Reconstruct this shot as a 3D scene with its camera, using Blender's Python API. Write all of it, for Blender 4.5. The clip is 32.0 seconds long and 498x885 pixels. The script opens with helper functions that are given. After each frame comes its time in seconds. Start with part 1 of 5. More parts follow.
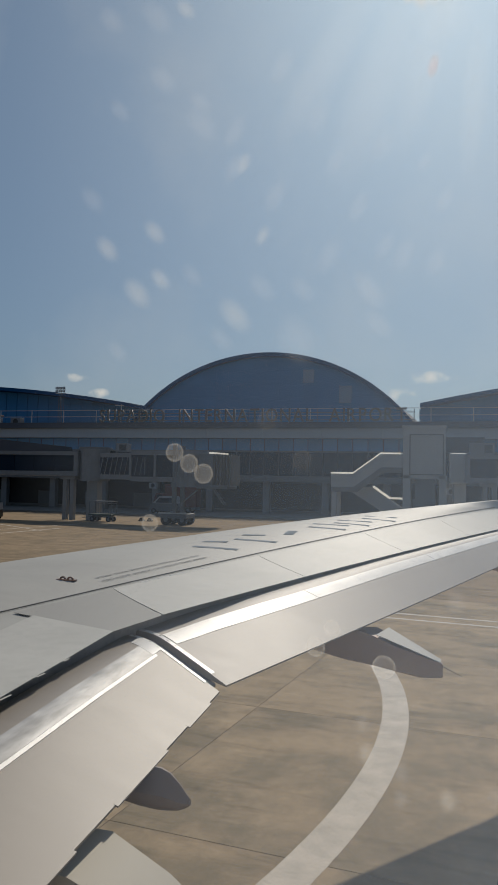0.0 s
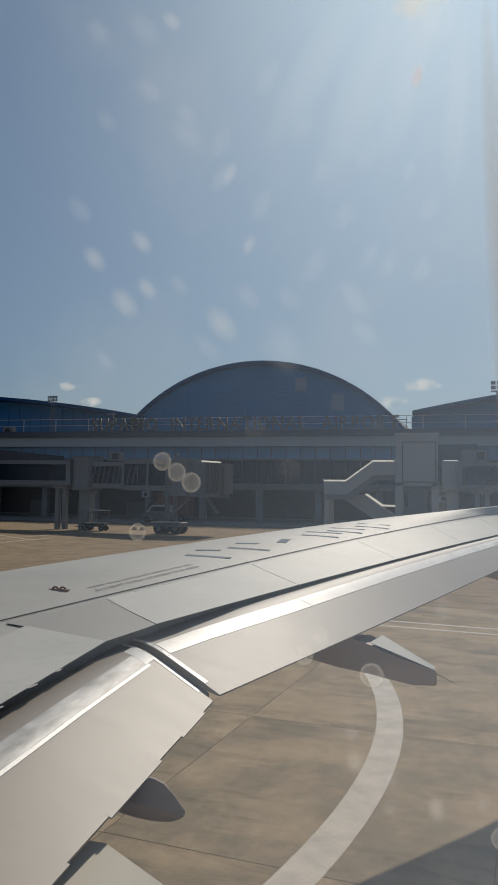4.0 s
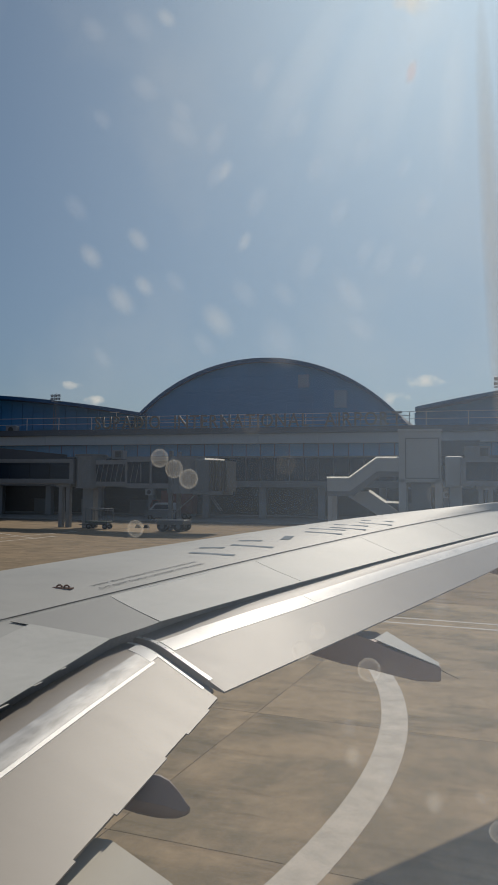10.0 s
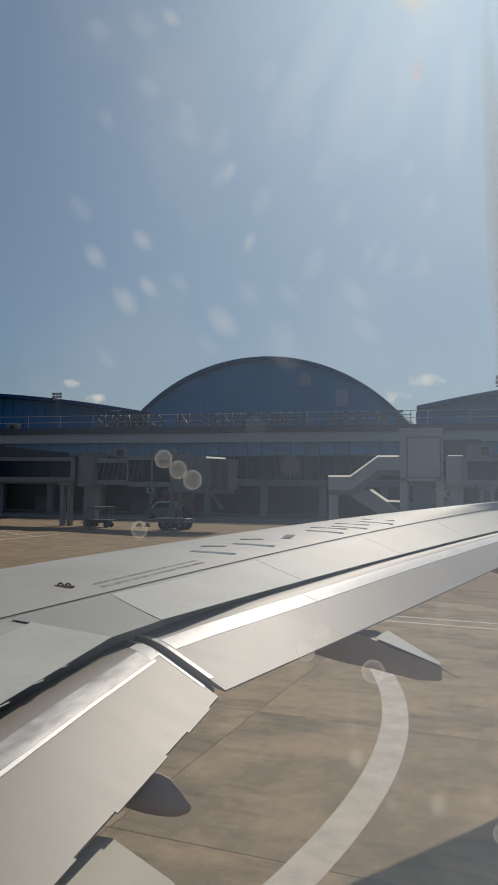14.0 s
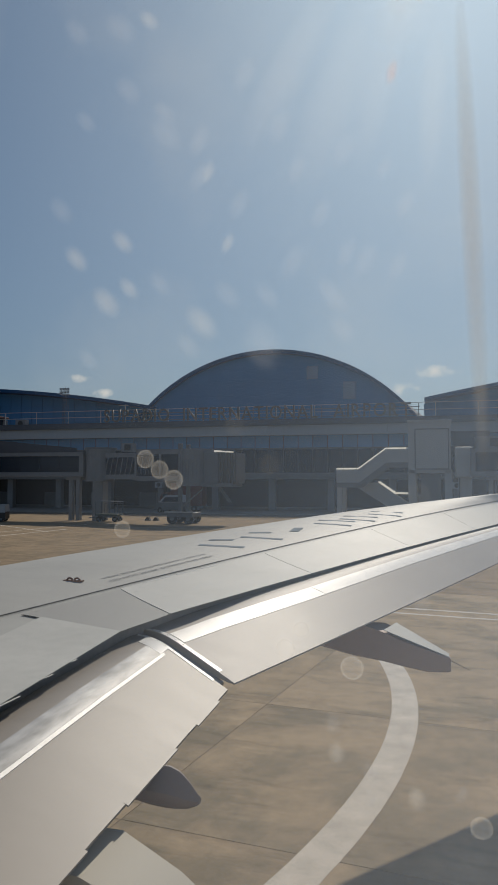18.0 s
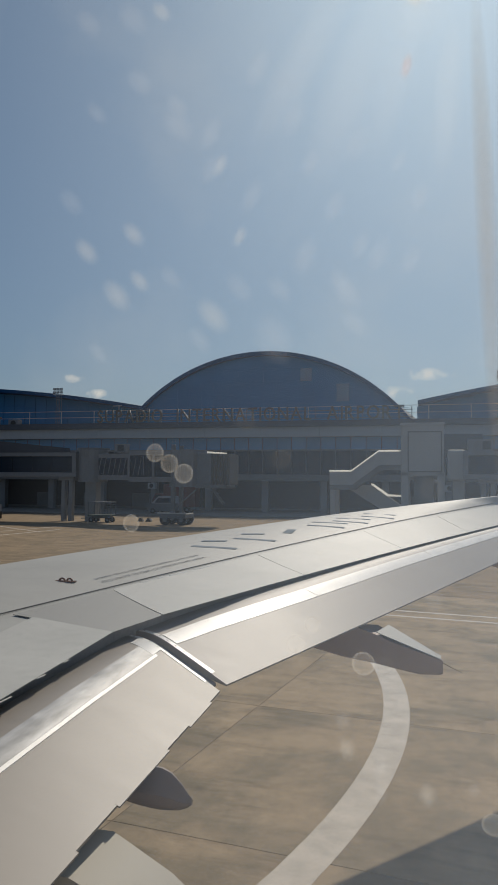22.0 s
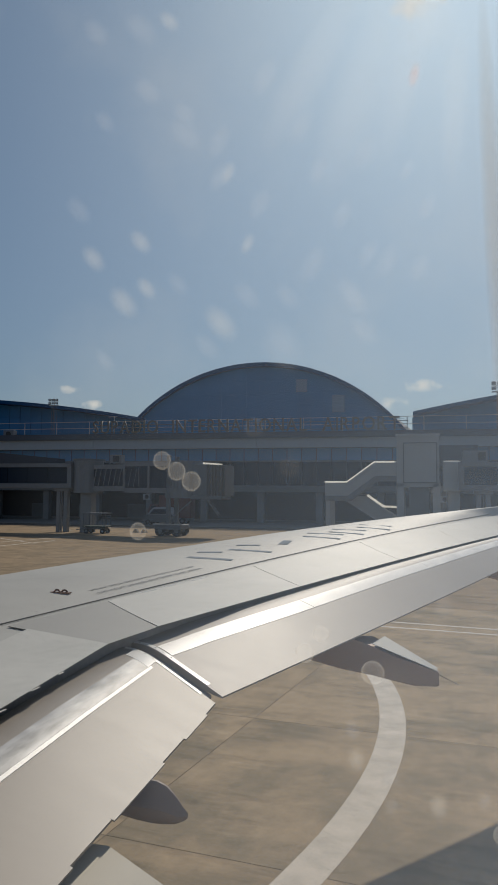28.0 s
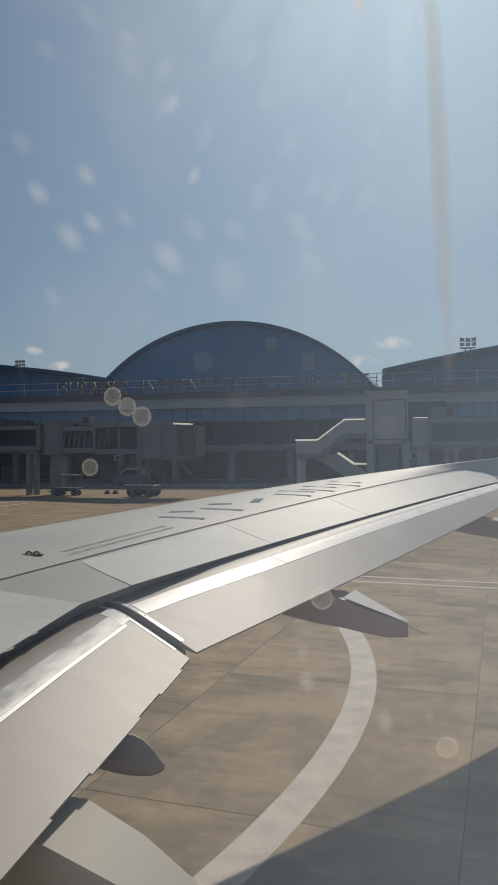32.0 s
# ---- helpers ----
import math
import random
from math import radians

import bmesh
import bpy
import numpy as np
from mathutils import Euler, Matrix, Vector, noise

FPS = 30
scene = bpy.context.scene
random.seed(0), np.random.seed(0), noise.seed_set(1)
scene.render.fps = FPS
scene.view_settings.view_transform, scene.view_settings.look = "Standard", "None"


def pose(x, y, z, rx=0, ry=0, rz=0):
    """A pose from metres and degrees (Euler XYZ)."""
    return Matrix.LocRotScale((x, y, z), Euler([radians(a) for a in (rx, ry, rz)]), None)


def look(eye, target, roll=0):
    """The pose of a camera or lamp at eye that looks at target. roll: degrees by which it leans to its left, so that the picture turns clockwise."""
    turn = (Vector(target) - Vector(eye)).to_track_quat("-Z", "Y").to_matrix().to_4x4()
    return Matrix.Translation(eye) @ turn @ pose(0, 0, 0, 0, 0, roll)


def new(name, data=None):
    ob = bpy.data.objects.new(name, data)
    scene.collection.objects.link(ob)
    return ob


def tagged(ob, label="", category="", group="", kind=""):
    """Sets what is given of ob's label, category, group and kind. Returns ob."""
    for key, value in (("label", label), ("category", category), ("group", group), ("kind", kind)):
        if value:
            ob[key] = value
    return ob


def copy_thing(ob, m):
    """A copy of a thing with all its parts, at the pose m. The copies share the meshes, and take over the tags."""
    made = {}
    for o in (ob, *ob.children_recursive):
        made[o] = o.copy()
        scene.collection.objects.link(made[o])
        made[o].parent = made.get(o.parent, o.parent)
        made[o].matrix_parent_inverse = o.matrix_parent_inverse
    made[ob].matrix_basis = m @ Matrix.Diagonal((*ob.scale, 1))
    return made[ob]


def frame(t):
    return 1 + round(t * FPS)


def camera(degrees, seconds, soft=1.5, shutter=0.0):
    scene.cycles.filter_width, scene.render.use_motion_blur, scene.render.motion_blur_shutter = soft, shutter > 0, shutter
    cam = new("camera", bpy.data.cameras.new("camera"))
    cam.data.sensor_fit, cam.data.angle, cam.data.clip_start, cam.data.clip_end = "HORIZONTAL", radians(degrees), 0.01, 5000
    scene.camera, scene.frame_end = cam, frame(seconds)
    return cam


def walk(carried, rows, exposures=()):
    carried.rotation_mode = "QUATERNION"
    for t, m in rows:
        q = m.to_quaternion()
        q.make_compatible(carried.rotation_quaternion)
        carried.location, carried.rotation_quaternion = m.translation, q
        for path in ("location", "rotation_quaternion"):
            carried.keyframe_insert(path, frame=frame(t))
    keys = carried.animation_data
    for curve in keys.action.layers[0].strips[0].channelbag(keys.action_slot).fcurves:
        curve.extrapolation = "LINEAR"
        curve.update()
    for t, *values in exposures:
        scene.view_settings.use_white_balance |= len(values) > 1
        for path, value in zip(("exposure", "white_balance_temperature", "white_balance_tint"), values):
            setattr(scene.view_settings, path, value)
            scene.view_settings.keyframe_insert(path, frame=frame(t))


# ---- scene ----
# The seat beside a cabin window, behind the right wing of a taxiing airliner.
# X points aft, Y outboard to the terminal, Z up; the eye is 4.6 m over the apron.
STOP = 12.1          # where the aircraft stands along the apron
cam = camera(37.0, 32.0, soft=1.7)
ROWS = [  # seconds, x, y, z, yaw, pitch, roll
    (0.0, -0.0039, 0.0, 4.5996, 14.98, 3.26, 1.13),
    (0.5, -0.0039, 0.0, 4.5995, 14.96, 3.40, 1.29),
    (1.0, -0.0040, 0.0, 4.5995, 14.75, 3.51, 1.13),
    (1.5, -0.0040, 0.0, 4.5995, 14.57, 3.77, 1.14),
    (2.0, -0.0040, 0.0, 4.5994, 14.36, 3.91, 0.91),
    (2.5, -0.0039, 0.0, 4.5995, 14.21, 4.08, 0.82),
    (3.0, -0.0037, 0.0, 4.5996, 14.37, 3.88, 0.72),
    (3.5, -0.0035, 0.0, 4.5997, 14.36, 3.97, 0.90),
    (5.5, 0.0005, 0.0, 4.5995, 14.78, 3.53, 0.31),
    (6.0, 0.0005, 0.0, 4.5997, 14.72, 3.67, 0.37),
    (6.5, 0.0005, 0.0, 4.5999, 14.73, 3.66, 0.36),
    (7.0, 0.0005, 0.0, 4.6002, 14.77, 3.48, 0.28),
    (7.5, -0.0001, 0.0, 4.6000, 14.48, 3.99, 0.65),
    (8.0, -0.0006, 0.0, 4.5999, 14.64, 3.94, 0.67),
    (8.5, -0.0013, 0.0, 4.5997, 14.66, 3.88, 0.70),
    (9.0, -0.0019, 0.0, 4.5995, 14.65, 3.94, 0.69),
    (9.5, -0.0015, 0.0, 4.5995, 14.62, 3.82, 0.51),
    (10.0, -0.0011, 0.0, 4.5994, 14.66, 3.69, 0.47),
    (10.5, -0.0013, 0.0, 4.5997, 14.63, 3.56, 0.61),
    (11.0, -0.0014, 0.0, 4.6000, 14.70, 3.46, 0.50),
    (11.5, -0.0024, 0.0, 4.6001, 14.65, 3.51, 0.53),
    (12.0, -0.0035, 0.0, 4.6002, 14.45, 3.95, 0.79),
    (12.5, -0.0025, 0.0, 4.6002, 14.53, 3.69, 0.64),
    (13.0, -0.0015, 0.0, 4.6001, 14.69, 3.52, 0.65),
    (13.5, -0.0016, 0.0, 4.6001, 14.70, 3.57, 0.72),
    (14.0, -0.0018, 0.0, 4.6000, 14.76, 3.58, 0.59),
    (14.5, -0.0019, 0.0, 4.6000, 14.59, 3.63, 0.52),
    (16.5, 0.0063, 0.0, 4.6006, 15.59, 2.63, -0.23),
    (17.0, 0.0065, 0.0, 4.6014, 15.67, 2.61, -0.38),
    (17.5, 0.0063, 0.0, 4.6014, 15.62, 2.91, -0.15),
    (18.0, 0.0050, 0.0, 4.6014, 15.35, 3.07, 0.08),
    (18.5, 0.0037, 0.0, 4.6015, 15.21, 3.15, 0.15),
    (19.0, 0.0024, 0.0, 4.6015, 15.21, 3.17, 0.21),
    (19.5, 0.0015, 0.0, 4.6009, 15.12, 3.08, 0.09),
    (20.0, 0.0005, 0.0, 4.6003, 15.10, 2.99, 0.42),
    (20.5, 0.0011, 0.0, 4.6000, 15.15, 2.91, 0.10),
    (21.0, 0.0015, 0.0, 4.5997, 15.04, 2.97, 0.23),
    (21.5, 0.0011, 0.0, 4.5997, 15.09, 2.94, 0.08),
    (22.0, 0.0007, 0.0, 4.5997, 14.84, 3.19, 0.46),
    (22.5, -0.0030, 0.0, 4.5997, 14.31, 3.93, 0.72),
    (23.0, -0.0031, 0.0, 4.5994, 14.38, 4.13, 0.98),
    (23.5, -0.0013, 0.0, 4.5998, 14.54, 3.56, 0.24),
    (24.0, -0.0020, 0.0, 4.5996, 14.30, 3.91, 0.57),
    (24.5, -0.0027, 0.0, 4.5994, 14.52, 3.90, 0.49),
    (26.5, -0.0052, 0.0, 4.5986, 14.05, 4.53, 0.46),
    (27.0, -0.0028, 0.0, 4.5992, 14.44, 3.92, 0.57),
    (27.5, -0.0019, 0.0, 4.5990, 14.56, 3.84, 0.41),
    (28.0, -0.0023, 0.0, 4.5989, 14.50, 4.04, 0.47),
    (28.5, -0.0026, 0.0, 4.5985, 14.36, 4.03, 0.56),
    (29.0, -0.0015, 0.0, 4.5983, 13.60, 3.71, 0.42),
    (29.5, -0.0037, 0.0, 4.5975, 12.65, 4.14, 0.52),
    (30.0, -0.0031, 0.0, 4.5976, 12.81, 3.91, 0.33),
    (30.5, -0.0021, 0.0, 4.5967, 13.09, 3.44, 0.23),
    (31.0, -0.0018, 0.0, 4.5974, 12.96, 3.54, 0.31),
    (31.5, 0.0020, 0.0, 4.5972, 13.38, 1.63, -0.61),
    (32.0, 0.0027, 0.0, 4.5928, 12.25, 0.91, -0.47),
]


def eye(x, y, z, yaw, pitch, roll):
    return pose(x + STOP, y, z, 0, 0, yaw) @ pose(0, 0, 0, 90 + pitch) @ pose(0, 0, 0, 0, 0, roll)


walk(cam, [(t, eye(*r)) for t, *r in ROWS], exposures=[(0.0, 0.0, 6500, 10), (32.0, 0.0, 6500, 10)])

# ---- sky and sun ----
SUN_EL, SUN_AZ = 38.5, 2.0          # degrees; azimuth from +Y towards +X
sun_dir = Vector((math.sin(radians(SUN_AZ)) * math.cos(radians(SUN_EL)),
                  math.cos(radians(SUN_AZ)) * math.cos(radians(SUN_EL)), math.sin(radians(SUN_EL))))
lamp = bpy.data.lights.new("sun", "SUN")
lamp.energy, lamp.angle, lamp.color = 2.9, radians(0.6), (1.0, 0.90, 0.76)
sun = new("sun", lamp)
sun.matrix_world = look(sun_dir * 100, (0, 0, 0))

world = bpy.data.worlds.new("sky")
world.use_nodes = True
scene.world = world
wt = world.node_tree


def wnode(kind, **sets):
    n = wt.nodes.new(kind)
    for k, v in sets.items():
        n.inputs[int(k[1:])].default_value = v
    return n


def wmath(op, a, b):
    n = wt.nodes.new("ShaderNodeMath")
    n.operation = op
    for i, v in enumerate((a, b)):
        if isinstance(v, (int, float)):
            n.inputs[i].default_value = v
        else:
            wt.links.new(v, n.inputs[i])
    return n.outputs[0]


sky = wt.nodes.new("ShaderNodeTexSky")
sky.sky_type, sky.sun_disc = "NISHITA", False
sky.sun_elevation, sky.sun_rotation = radians(SUN_EL), radians(SUN_AZ)
sky.air_density, sky.dust_density, sky.ozone_density = 1.0, 2.2, 1.6
co = wt.nodes.new("ShaderNodeTexCoord")
puff = wnode("ShaderNodeTexNoise")
puff.inputs["Scale"].default_value, puff.inputs["Detail"].default_value = 55, 7
wt.links.new(co.outputs["Generated"], puff.inputs["Vector"])
haze = wnode("ShaderNodeTexNoise")
haze.inputs["Scale"].default_value, haze.inputs["Detail"].default_value = 4.5, 5
wt.links.new(co.outputs["Generated"], haze.inputs["Vector"])
CLOUDS = [(-18.4, 7.2, 2.6, 1.2), (-15.4, 7.0, 2.6, 1.3), (-12.0, 6.6, 2.4, 0.9), (-28.3, 7.75, 1.3, 0.42), (-26.6, 6.7, 0.9, 0.5), (-3.6, 7.1, 1.2, 0.7), (-1.2, 8.3, 2.0, 0.65), (-1.9, 34.1, 1.7, 1.2), (0.2, 34.9, 1.9, 1.2)]   # azimuth, elevation, half width, half height; the last two paint the white glow below the sun
cover = 0.0
for az, el, wa, wb in CLOUDS:
    a, e = radians(az), radians(el)
    side = (math.cos(a), -math.sin(a), 0)
    rise = (-math.sin(a) * math.sin(e), -math.cos(a) * math.sin(e), math.cos(e))
    front = (math.sin(a) * math.cos(e), math.cos(a) * math.cos(e), math.sin(e))
    dots = []
    for axis in (side, rise, front):
        d = wt.nodes.new("ShaderNodeVectorMath")
        d.operation = "DOT_PRODUCT"
        wt.links.new(co.outputs["Generated"], d.inputs[0])
        d.inputs[1].default_value = axis
        dots.append(d.outputs["Value"])
    u = wmath("DIVIDE", dots[0], radians(wa))
    v = wmath("DIVIDE", dots[1], radians(wb))
    r = wmath("ADD", wmath("MULTIPLY", u, u), wmath("MULTIPLY", v, v))
    m = wmath("SUBTRACT", wmath("ADD", 0.75, wmath("MULTIPLY", wmath("SUBTRACT", puff.outputs["Fac"], 0.5), 2.8)), r)
    m = wmath("MULTIPLY", wmath("MINIMUM", wmath("MAXIMUM", m, 0.0), 1.0), wmath("GREATER_THAN", dots[2], 0.0))
    cover = wmath("MAXIMUM", cover, m)
cover = wmath("MAXIMUM", wmath("MULTIPLY", cover, 0.72),
              wmath("MULTIPLY", wmath("MAXIMUM", wmath("SUBTRACT", haze.outputs["Fac"], 0.46), 0.0), 0.5))
mix = wt.nodes.new("ShaderNodeMix")
mix.data_type = "RGBA"
wt.links.new(cover, mix.inputs["Factor"])
# thin high haze evens the sky out towards the sun
even = wt.nodes.new("ShaderNodeGamma")
even.inputs["Gamma"].default_value = 0.62
wt.links.new(sky.outputs[0], even.inputs["Color"])
tint = wt.nodes.new("ShaderNodeVectorMath")
tint.operation = "MULTIPLY"
tint.inputs[1].default_value = (0.74, 1.0, 1.25)
wt.links.new(even.outputs[0], tint.inputs[0])
wt.links.new(tint.outputs[0], mix.inputs["A"])
mix.inputs["B"].default_value = (8.4, 8.0, 7.1, 1)
back = wt.nodes["Background"]
wt.links.new(mix.outputs["Result"], back.inputs["Color"])
back.inputs["Strength"].default_value = 0.081


# ---- materials ----
def mat(name, base, rough=0.6, metal=0.0, vary=0.12, size=1.0, bump=0.0, fine=12.0, stretch=(1, 1, 1), piece=0.0, spec=0.5, coat=0.0, worn=0.25):
    m = bpy.data.materials.new(name)
    m.use_nodes = True
    t = m.node_tree
    b = t.nodes["Principled BSDF"]
    b.inputs["Roughness"].default_value, b.inputs["Metallic"].default_value = rough, metal
    b.inputs["Specular IOR Level"].default_value, b.inputs["Coat Weight"].default_value = spec, coat
    tc, mp = t.nodes.new("ShaderNodeTexCoord"), t.nodes.new("ShaderNodeMapping")
    mp.inputs["Scale"].default_value = stretch
    t.links.new(tc.outputs["Object"], mp.inputs["Vector"])
    big, small = t.nodes.new("ShaderNodeTexNoise"), t.nodes.new("ShaderNodeTexNoise")
    for n, s, d in ((big, size, 5), (small, size * fine, 4)):
        n.inputs["Scale"].default_value, n.inputs["Detail"].default_value = s, d
        t.links.new(mp.outputs[0], n.inputs["Vector"])

    def mth(op, a, c):
        n = t.nodes.new("ShaderNodeMath")
        n.operation = op
        for i, v in enumerate((a, c)):
            if isinstance(v, (int, float)):
                n.inputs[i].default_value = v
            else:
                t.links.new(v, n.inputs[i])
        return n.outputs[0]
    f = mth("ADD", mth("MULTIPLY", big.outputs["Fac"], 0.65), mth("MULTIPLY", small.outputs["Fac"], 0.35))
    f = mth("MULTIPLY", mth("SUBTRACT", f, 0.5), 4 * vary)
    if piece:
        info = t.nodes.new("ShaderNodeObjectInfo")
        f = mth("ADD", f, mth("MULTIPLY", mth("SUBTRACT", info.outputs["Random"], 0.5), piece))
    f = mth("ADD", f, 1.0)
    c = t.nodes.new("ShaderNodeVectorMath")
    c.operation = "SCALE"
    c.inputs[0].default_value = base
    t.links.new(f, c.inputs["Scale"])
    t.links.new(c.outputs[0], b.inputs["Base Color"])
    t.links.new(mth("ADD", mth("MULTIPLY", mth("SUBTRACT", small.outputs["Fac"], 0.5), worn * rough), rough), b.inputs["Roughness"])
    if bump:
        bp = t.nodes.new("ShaderNodeBump")
        bp.inputs["Strength"].default_value, bp.inputs["Distance"].default_value = min(1.0, bump), 0.02
        t.links.new(small.outputs["Fac"], bp.inputs["Height"])
        t.links.new(bp.outputs[0], b.inputs["Normal"])
    return m


WING = mat("wing_paint", (0.345, 0.342, 0.32), 0.61, vary=0.15, size=0.7, stretch=(0.5, 1, 1), fine=9, worn=0.10)
SPOILER = mat("spoiler_paint", (0.430, 0.428, 0.400), 0.61, vary=0.16, size=0.9, piece=0.08, worn=0.10)
PANEL = mat("fixed_panel_paint", (0.295, 0.29, 0.27), 0.58, vary=0.08, size=1.2, worn=0.08)
FLAP = mat("flap_paint", (0.345, 0.317, 0.288), 0.54, vary=0.12, size=0.6, stretch=(0.4, 1, 1), worn=0.12, spec=0.32)
# Darker copy of FLAP: the inboard flap's dimmer look is put into its colour.
SHADEDFLAP = mat("sooted_flap_paint", (0.256, 0.231, 0.204), 0.50, vary=0.16, size=0.6, stretch=(0.4, 1, 1), worn=0.12, spec=0.32)
BARE = mat("bare_aluminium", (0.25, 0.255, 0.26), 0.50, metal=0.40, vary=0.85, size=3.6, fine=5, stretch=(1.3, 0.35, 1))
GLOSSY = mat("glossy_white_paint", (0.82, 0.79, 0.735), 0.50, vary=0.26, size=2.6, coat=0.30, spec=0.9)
SEAL = mat("seal_strip", (0.72, 0.71, 0.68), 0.35, vary=0.06, size=4)
COVE = mat("cove_primer", (0.38, 0.37, 0.36), 0.7, vary=0.35, size=2.5)
RUBBER = mat("dark_rubber", (0.035, 0.035, 0.035), 0.8, vary=0.2, size=8)
# Shade below the wing is put into the browner and the darker fairing paint.
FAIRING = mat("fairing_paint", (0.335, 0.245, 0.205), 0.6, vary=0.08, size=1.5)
SHADEFAIRING = mat("grey_fairing_paint", (0.185, 0.145, 0.125), 0.65, vary=0.1, size=1.5)
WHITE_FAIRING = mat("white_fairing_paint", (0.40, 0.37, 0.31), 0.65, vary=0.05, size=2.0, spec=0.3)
MARK = mat("grey_marking", (0.20, 0.20, 0.19), 0.9, vary=0.15, size=6, spec=0.1)
REG = mat("faded_blue_marking", (0.205, 0.24, 0.265), 0.9, vary=0.15, size=6, spec=0.1)
TEXTGREY = mat("faded_text", (0.225, 0.235, 0.235), 0.9, vary=0.1, size=6, spec=0.1)
COPPER = mat("anodised_lug", (0.20, 0.12, 0.09), 0.45, metal=0.6, vary=0.2, size=20)
SKIN = mat("fuselage_paint", (0.75, 0.75, 0.74), 0.3, vary=0.03, size=0.6)


def concrete(name, light, dark):
    """Worn slab: soft stains in two tones, dark scuffs dragged along the apron, fine grit. Each slab has its own patch of the pattern."""
    m = bpy.data.materials.new(name)
    m.use_nodes = True
    t = m.node_tree
    b = t.nodes["Principled BSDF"]
    b.inputs["Specular IOR Level"].default_value = 0.06

    def node(kind):
        return t.nodes.new("ShaderNode" + kind)

    def mth(op, a, c):
        n = node("Math")
        n.operation = op
        for i, v in enumerate((a, c)):
            if isinstance(v, (int, float)):
                n.inputs[i].default_value = v
            else:
                t.links.new(v, n.inputs[i])
        return n.outputs[0]

    def field(scale, detail, rough, stretch):
        mp, nz = node("Mapping"), node("TexNoise")
        mp.inputs["Scale"].default_value = stretch
        t.links.new(shift.outputs[0], mp.inputs["Vector"])
        nz.inputs["Scale"].default_value, nz.inputs["Detail"].default_value, nz.inputs["Roughness"].default_value = scale, detail, rough
        t.links.new(mp.outputs[0], nz.inputs["Vector"])
        return nz.outputs["Fac"]
    tc, info, shift = node("TexCoord"), node("ObjectInfo"), node("VectorMath")
    shift.operation = "ADD"
    t.links.new(tc.outputs["Object"], shift.inputs[0])
    t.links.new(mth("MULTIPLY", info.outputs["Random"], 90.0), shift.inputs[1])
    stain = field(0.55, 7, 0.62, (1, 1, 1))
    scuff = field(0.9, 8, 0.72, (0.35, 1.7, 1))
    grit = field(26.0, 4, 0.8, (1, 1, 1))
    mottle = field(2.6, 8, 0.72, (1.5, 0.8, 1))
    mx = node("Mix")
    mx.data_type = "RGBA"
    f = mth("ADD", mth("MULTIPLY", mth("SUBTRACT", stain, 0.5), 5.4), 0.42)
    f = mth("ADD", f, mth("MULTIPLY", mth("SUBTRACT", info.outputs["Random"], 0.5), 0.35))
    t.links.new(mth("MINIMUM", mth("MAXIMUM", f, 0.0), 1.0), mx.inputs["Factor"])
    mx.inputs["A"].default_value, mx.inputs["B"].default_value = (*light, 1), (*dark, 1)
    tone = mth("SUBTRACT", 1.06, mth("MULTIPLY", mth("MAXIMUM", mth("SUBTRACT", scuff, 0.52), 0.0), 2.2))
    tone = mth("MULTIPLY", tone, mth("ADD", mth("MULTIPLY", mth("SUBTRACT", grit, 0.5), 0.55), 1.0))
    tone = mth("MULTIPLY", tone, mth("ADD", mth("MULTIPLY", mth("SUBTRACT", mottle, 0.5), 0.55), 1.03))
    pale = field(0.8, 9, 0.75, (0.35, 1.6, 1))          # pale rubbed streaks
    tone = mth("MULTIPLY", tone, mth("ADD", mth("MULTIPLY", mth("MAXIMUM", mth("SUBTRACT", pale, 0.56), 0.0), 2.2), 1.0))
    c = node("VectorMath")
    c.operation = "SCALE"
    t.links.new(mx.outputs["Result"], c.inputs[0])
    t.links.new(tone, c.inputs["Scale"])
    t.links.new(c.outputs[0], b.inputs["Base Color"])
    b.inputs["Roughness"].default_value = 0.88
    bp = node("Bump")
    bp.inputs["Strength"].default_value, bp.inputs["Distance"].default_value = 0.35, 0.01
    t.links.new(grit, bp.inputs["Height"])
    t.links.new(bp.outputs[0], b.inputs["Normal"])
    return m


SLAB = concrete("apron_concrete", (0.345, 0.268, 0.178), (0.228, 0.187, 0.130))
DARKSLAB = concrete("older_apron_concrete", (0.270, 0.203, 0.132), (0.207, 0.161, 0.108))
JOINT = mat("joint_filler", (0.12, 0.09, 0.06), 0.9, vary=0.2, size=2)
FARGROUND = mat("far_ground", (0.28, 0.21, 0.145), 0.85, vary=0.15, size=0.05, stretch=(0.4, 1, 1))


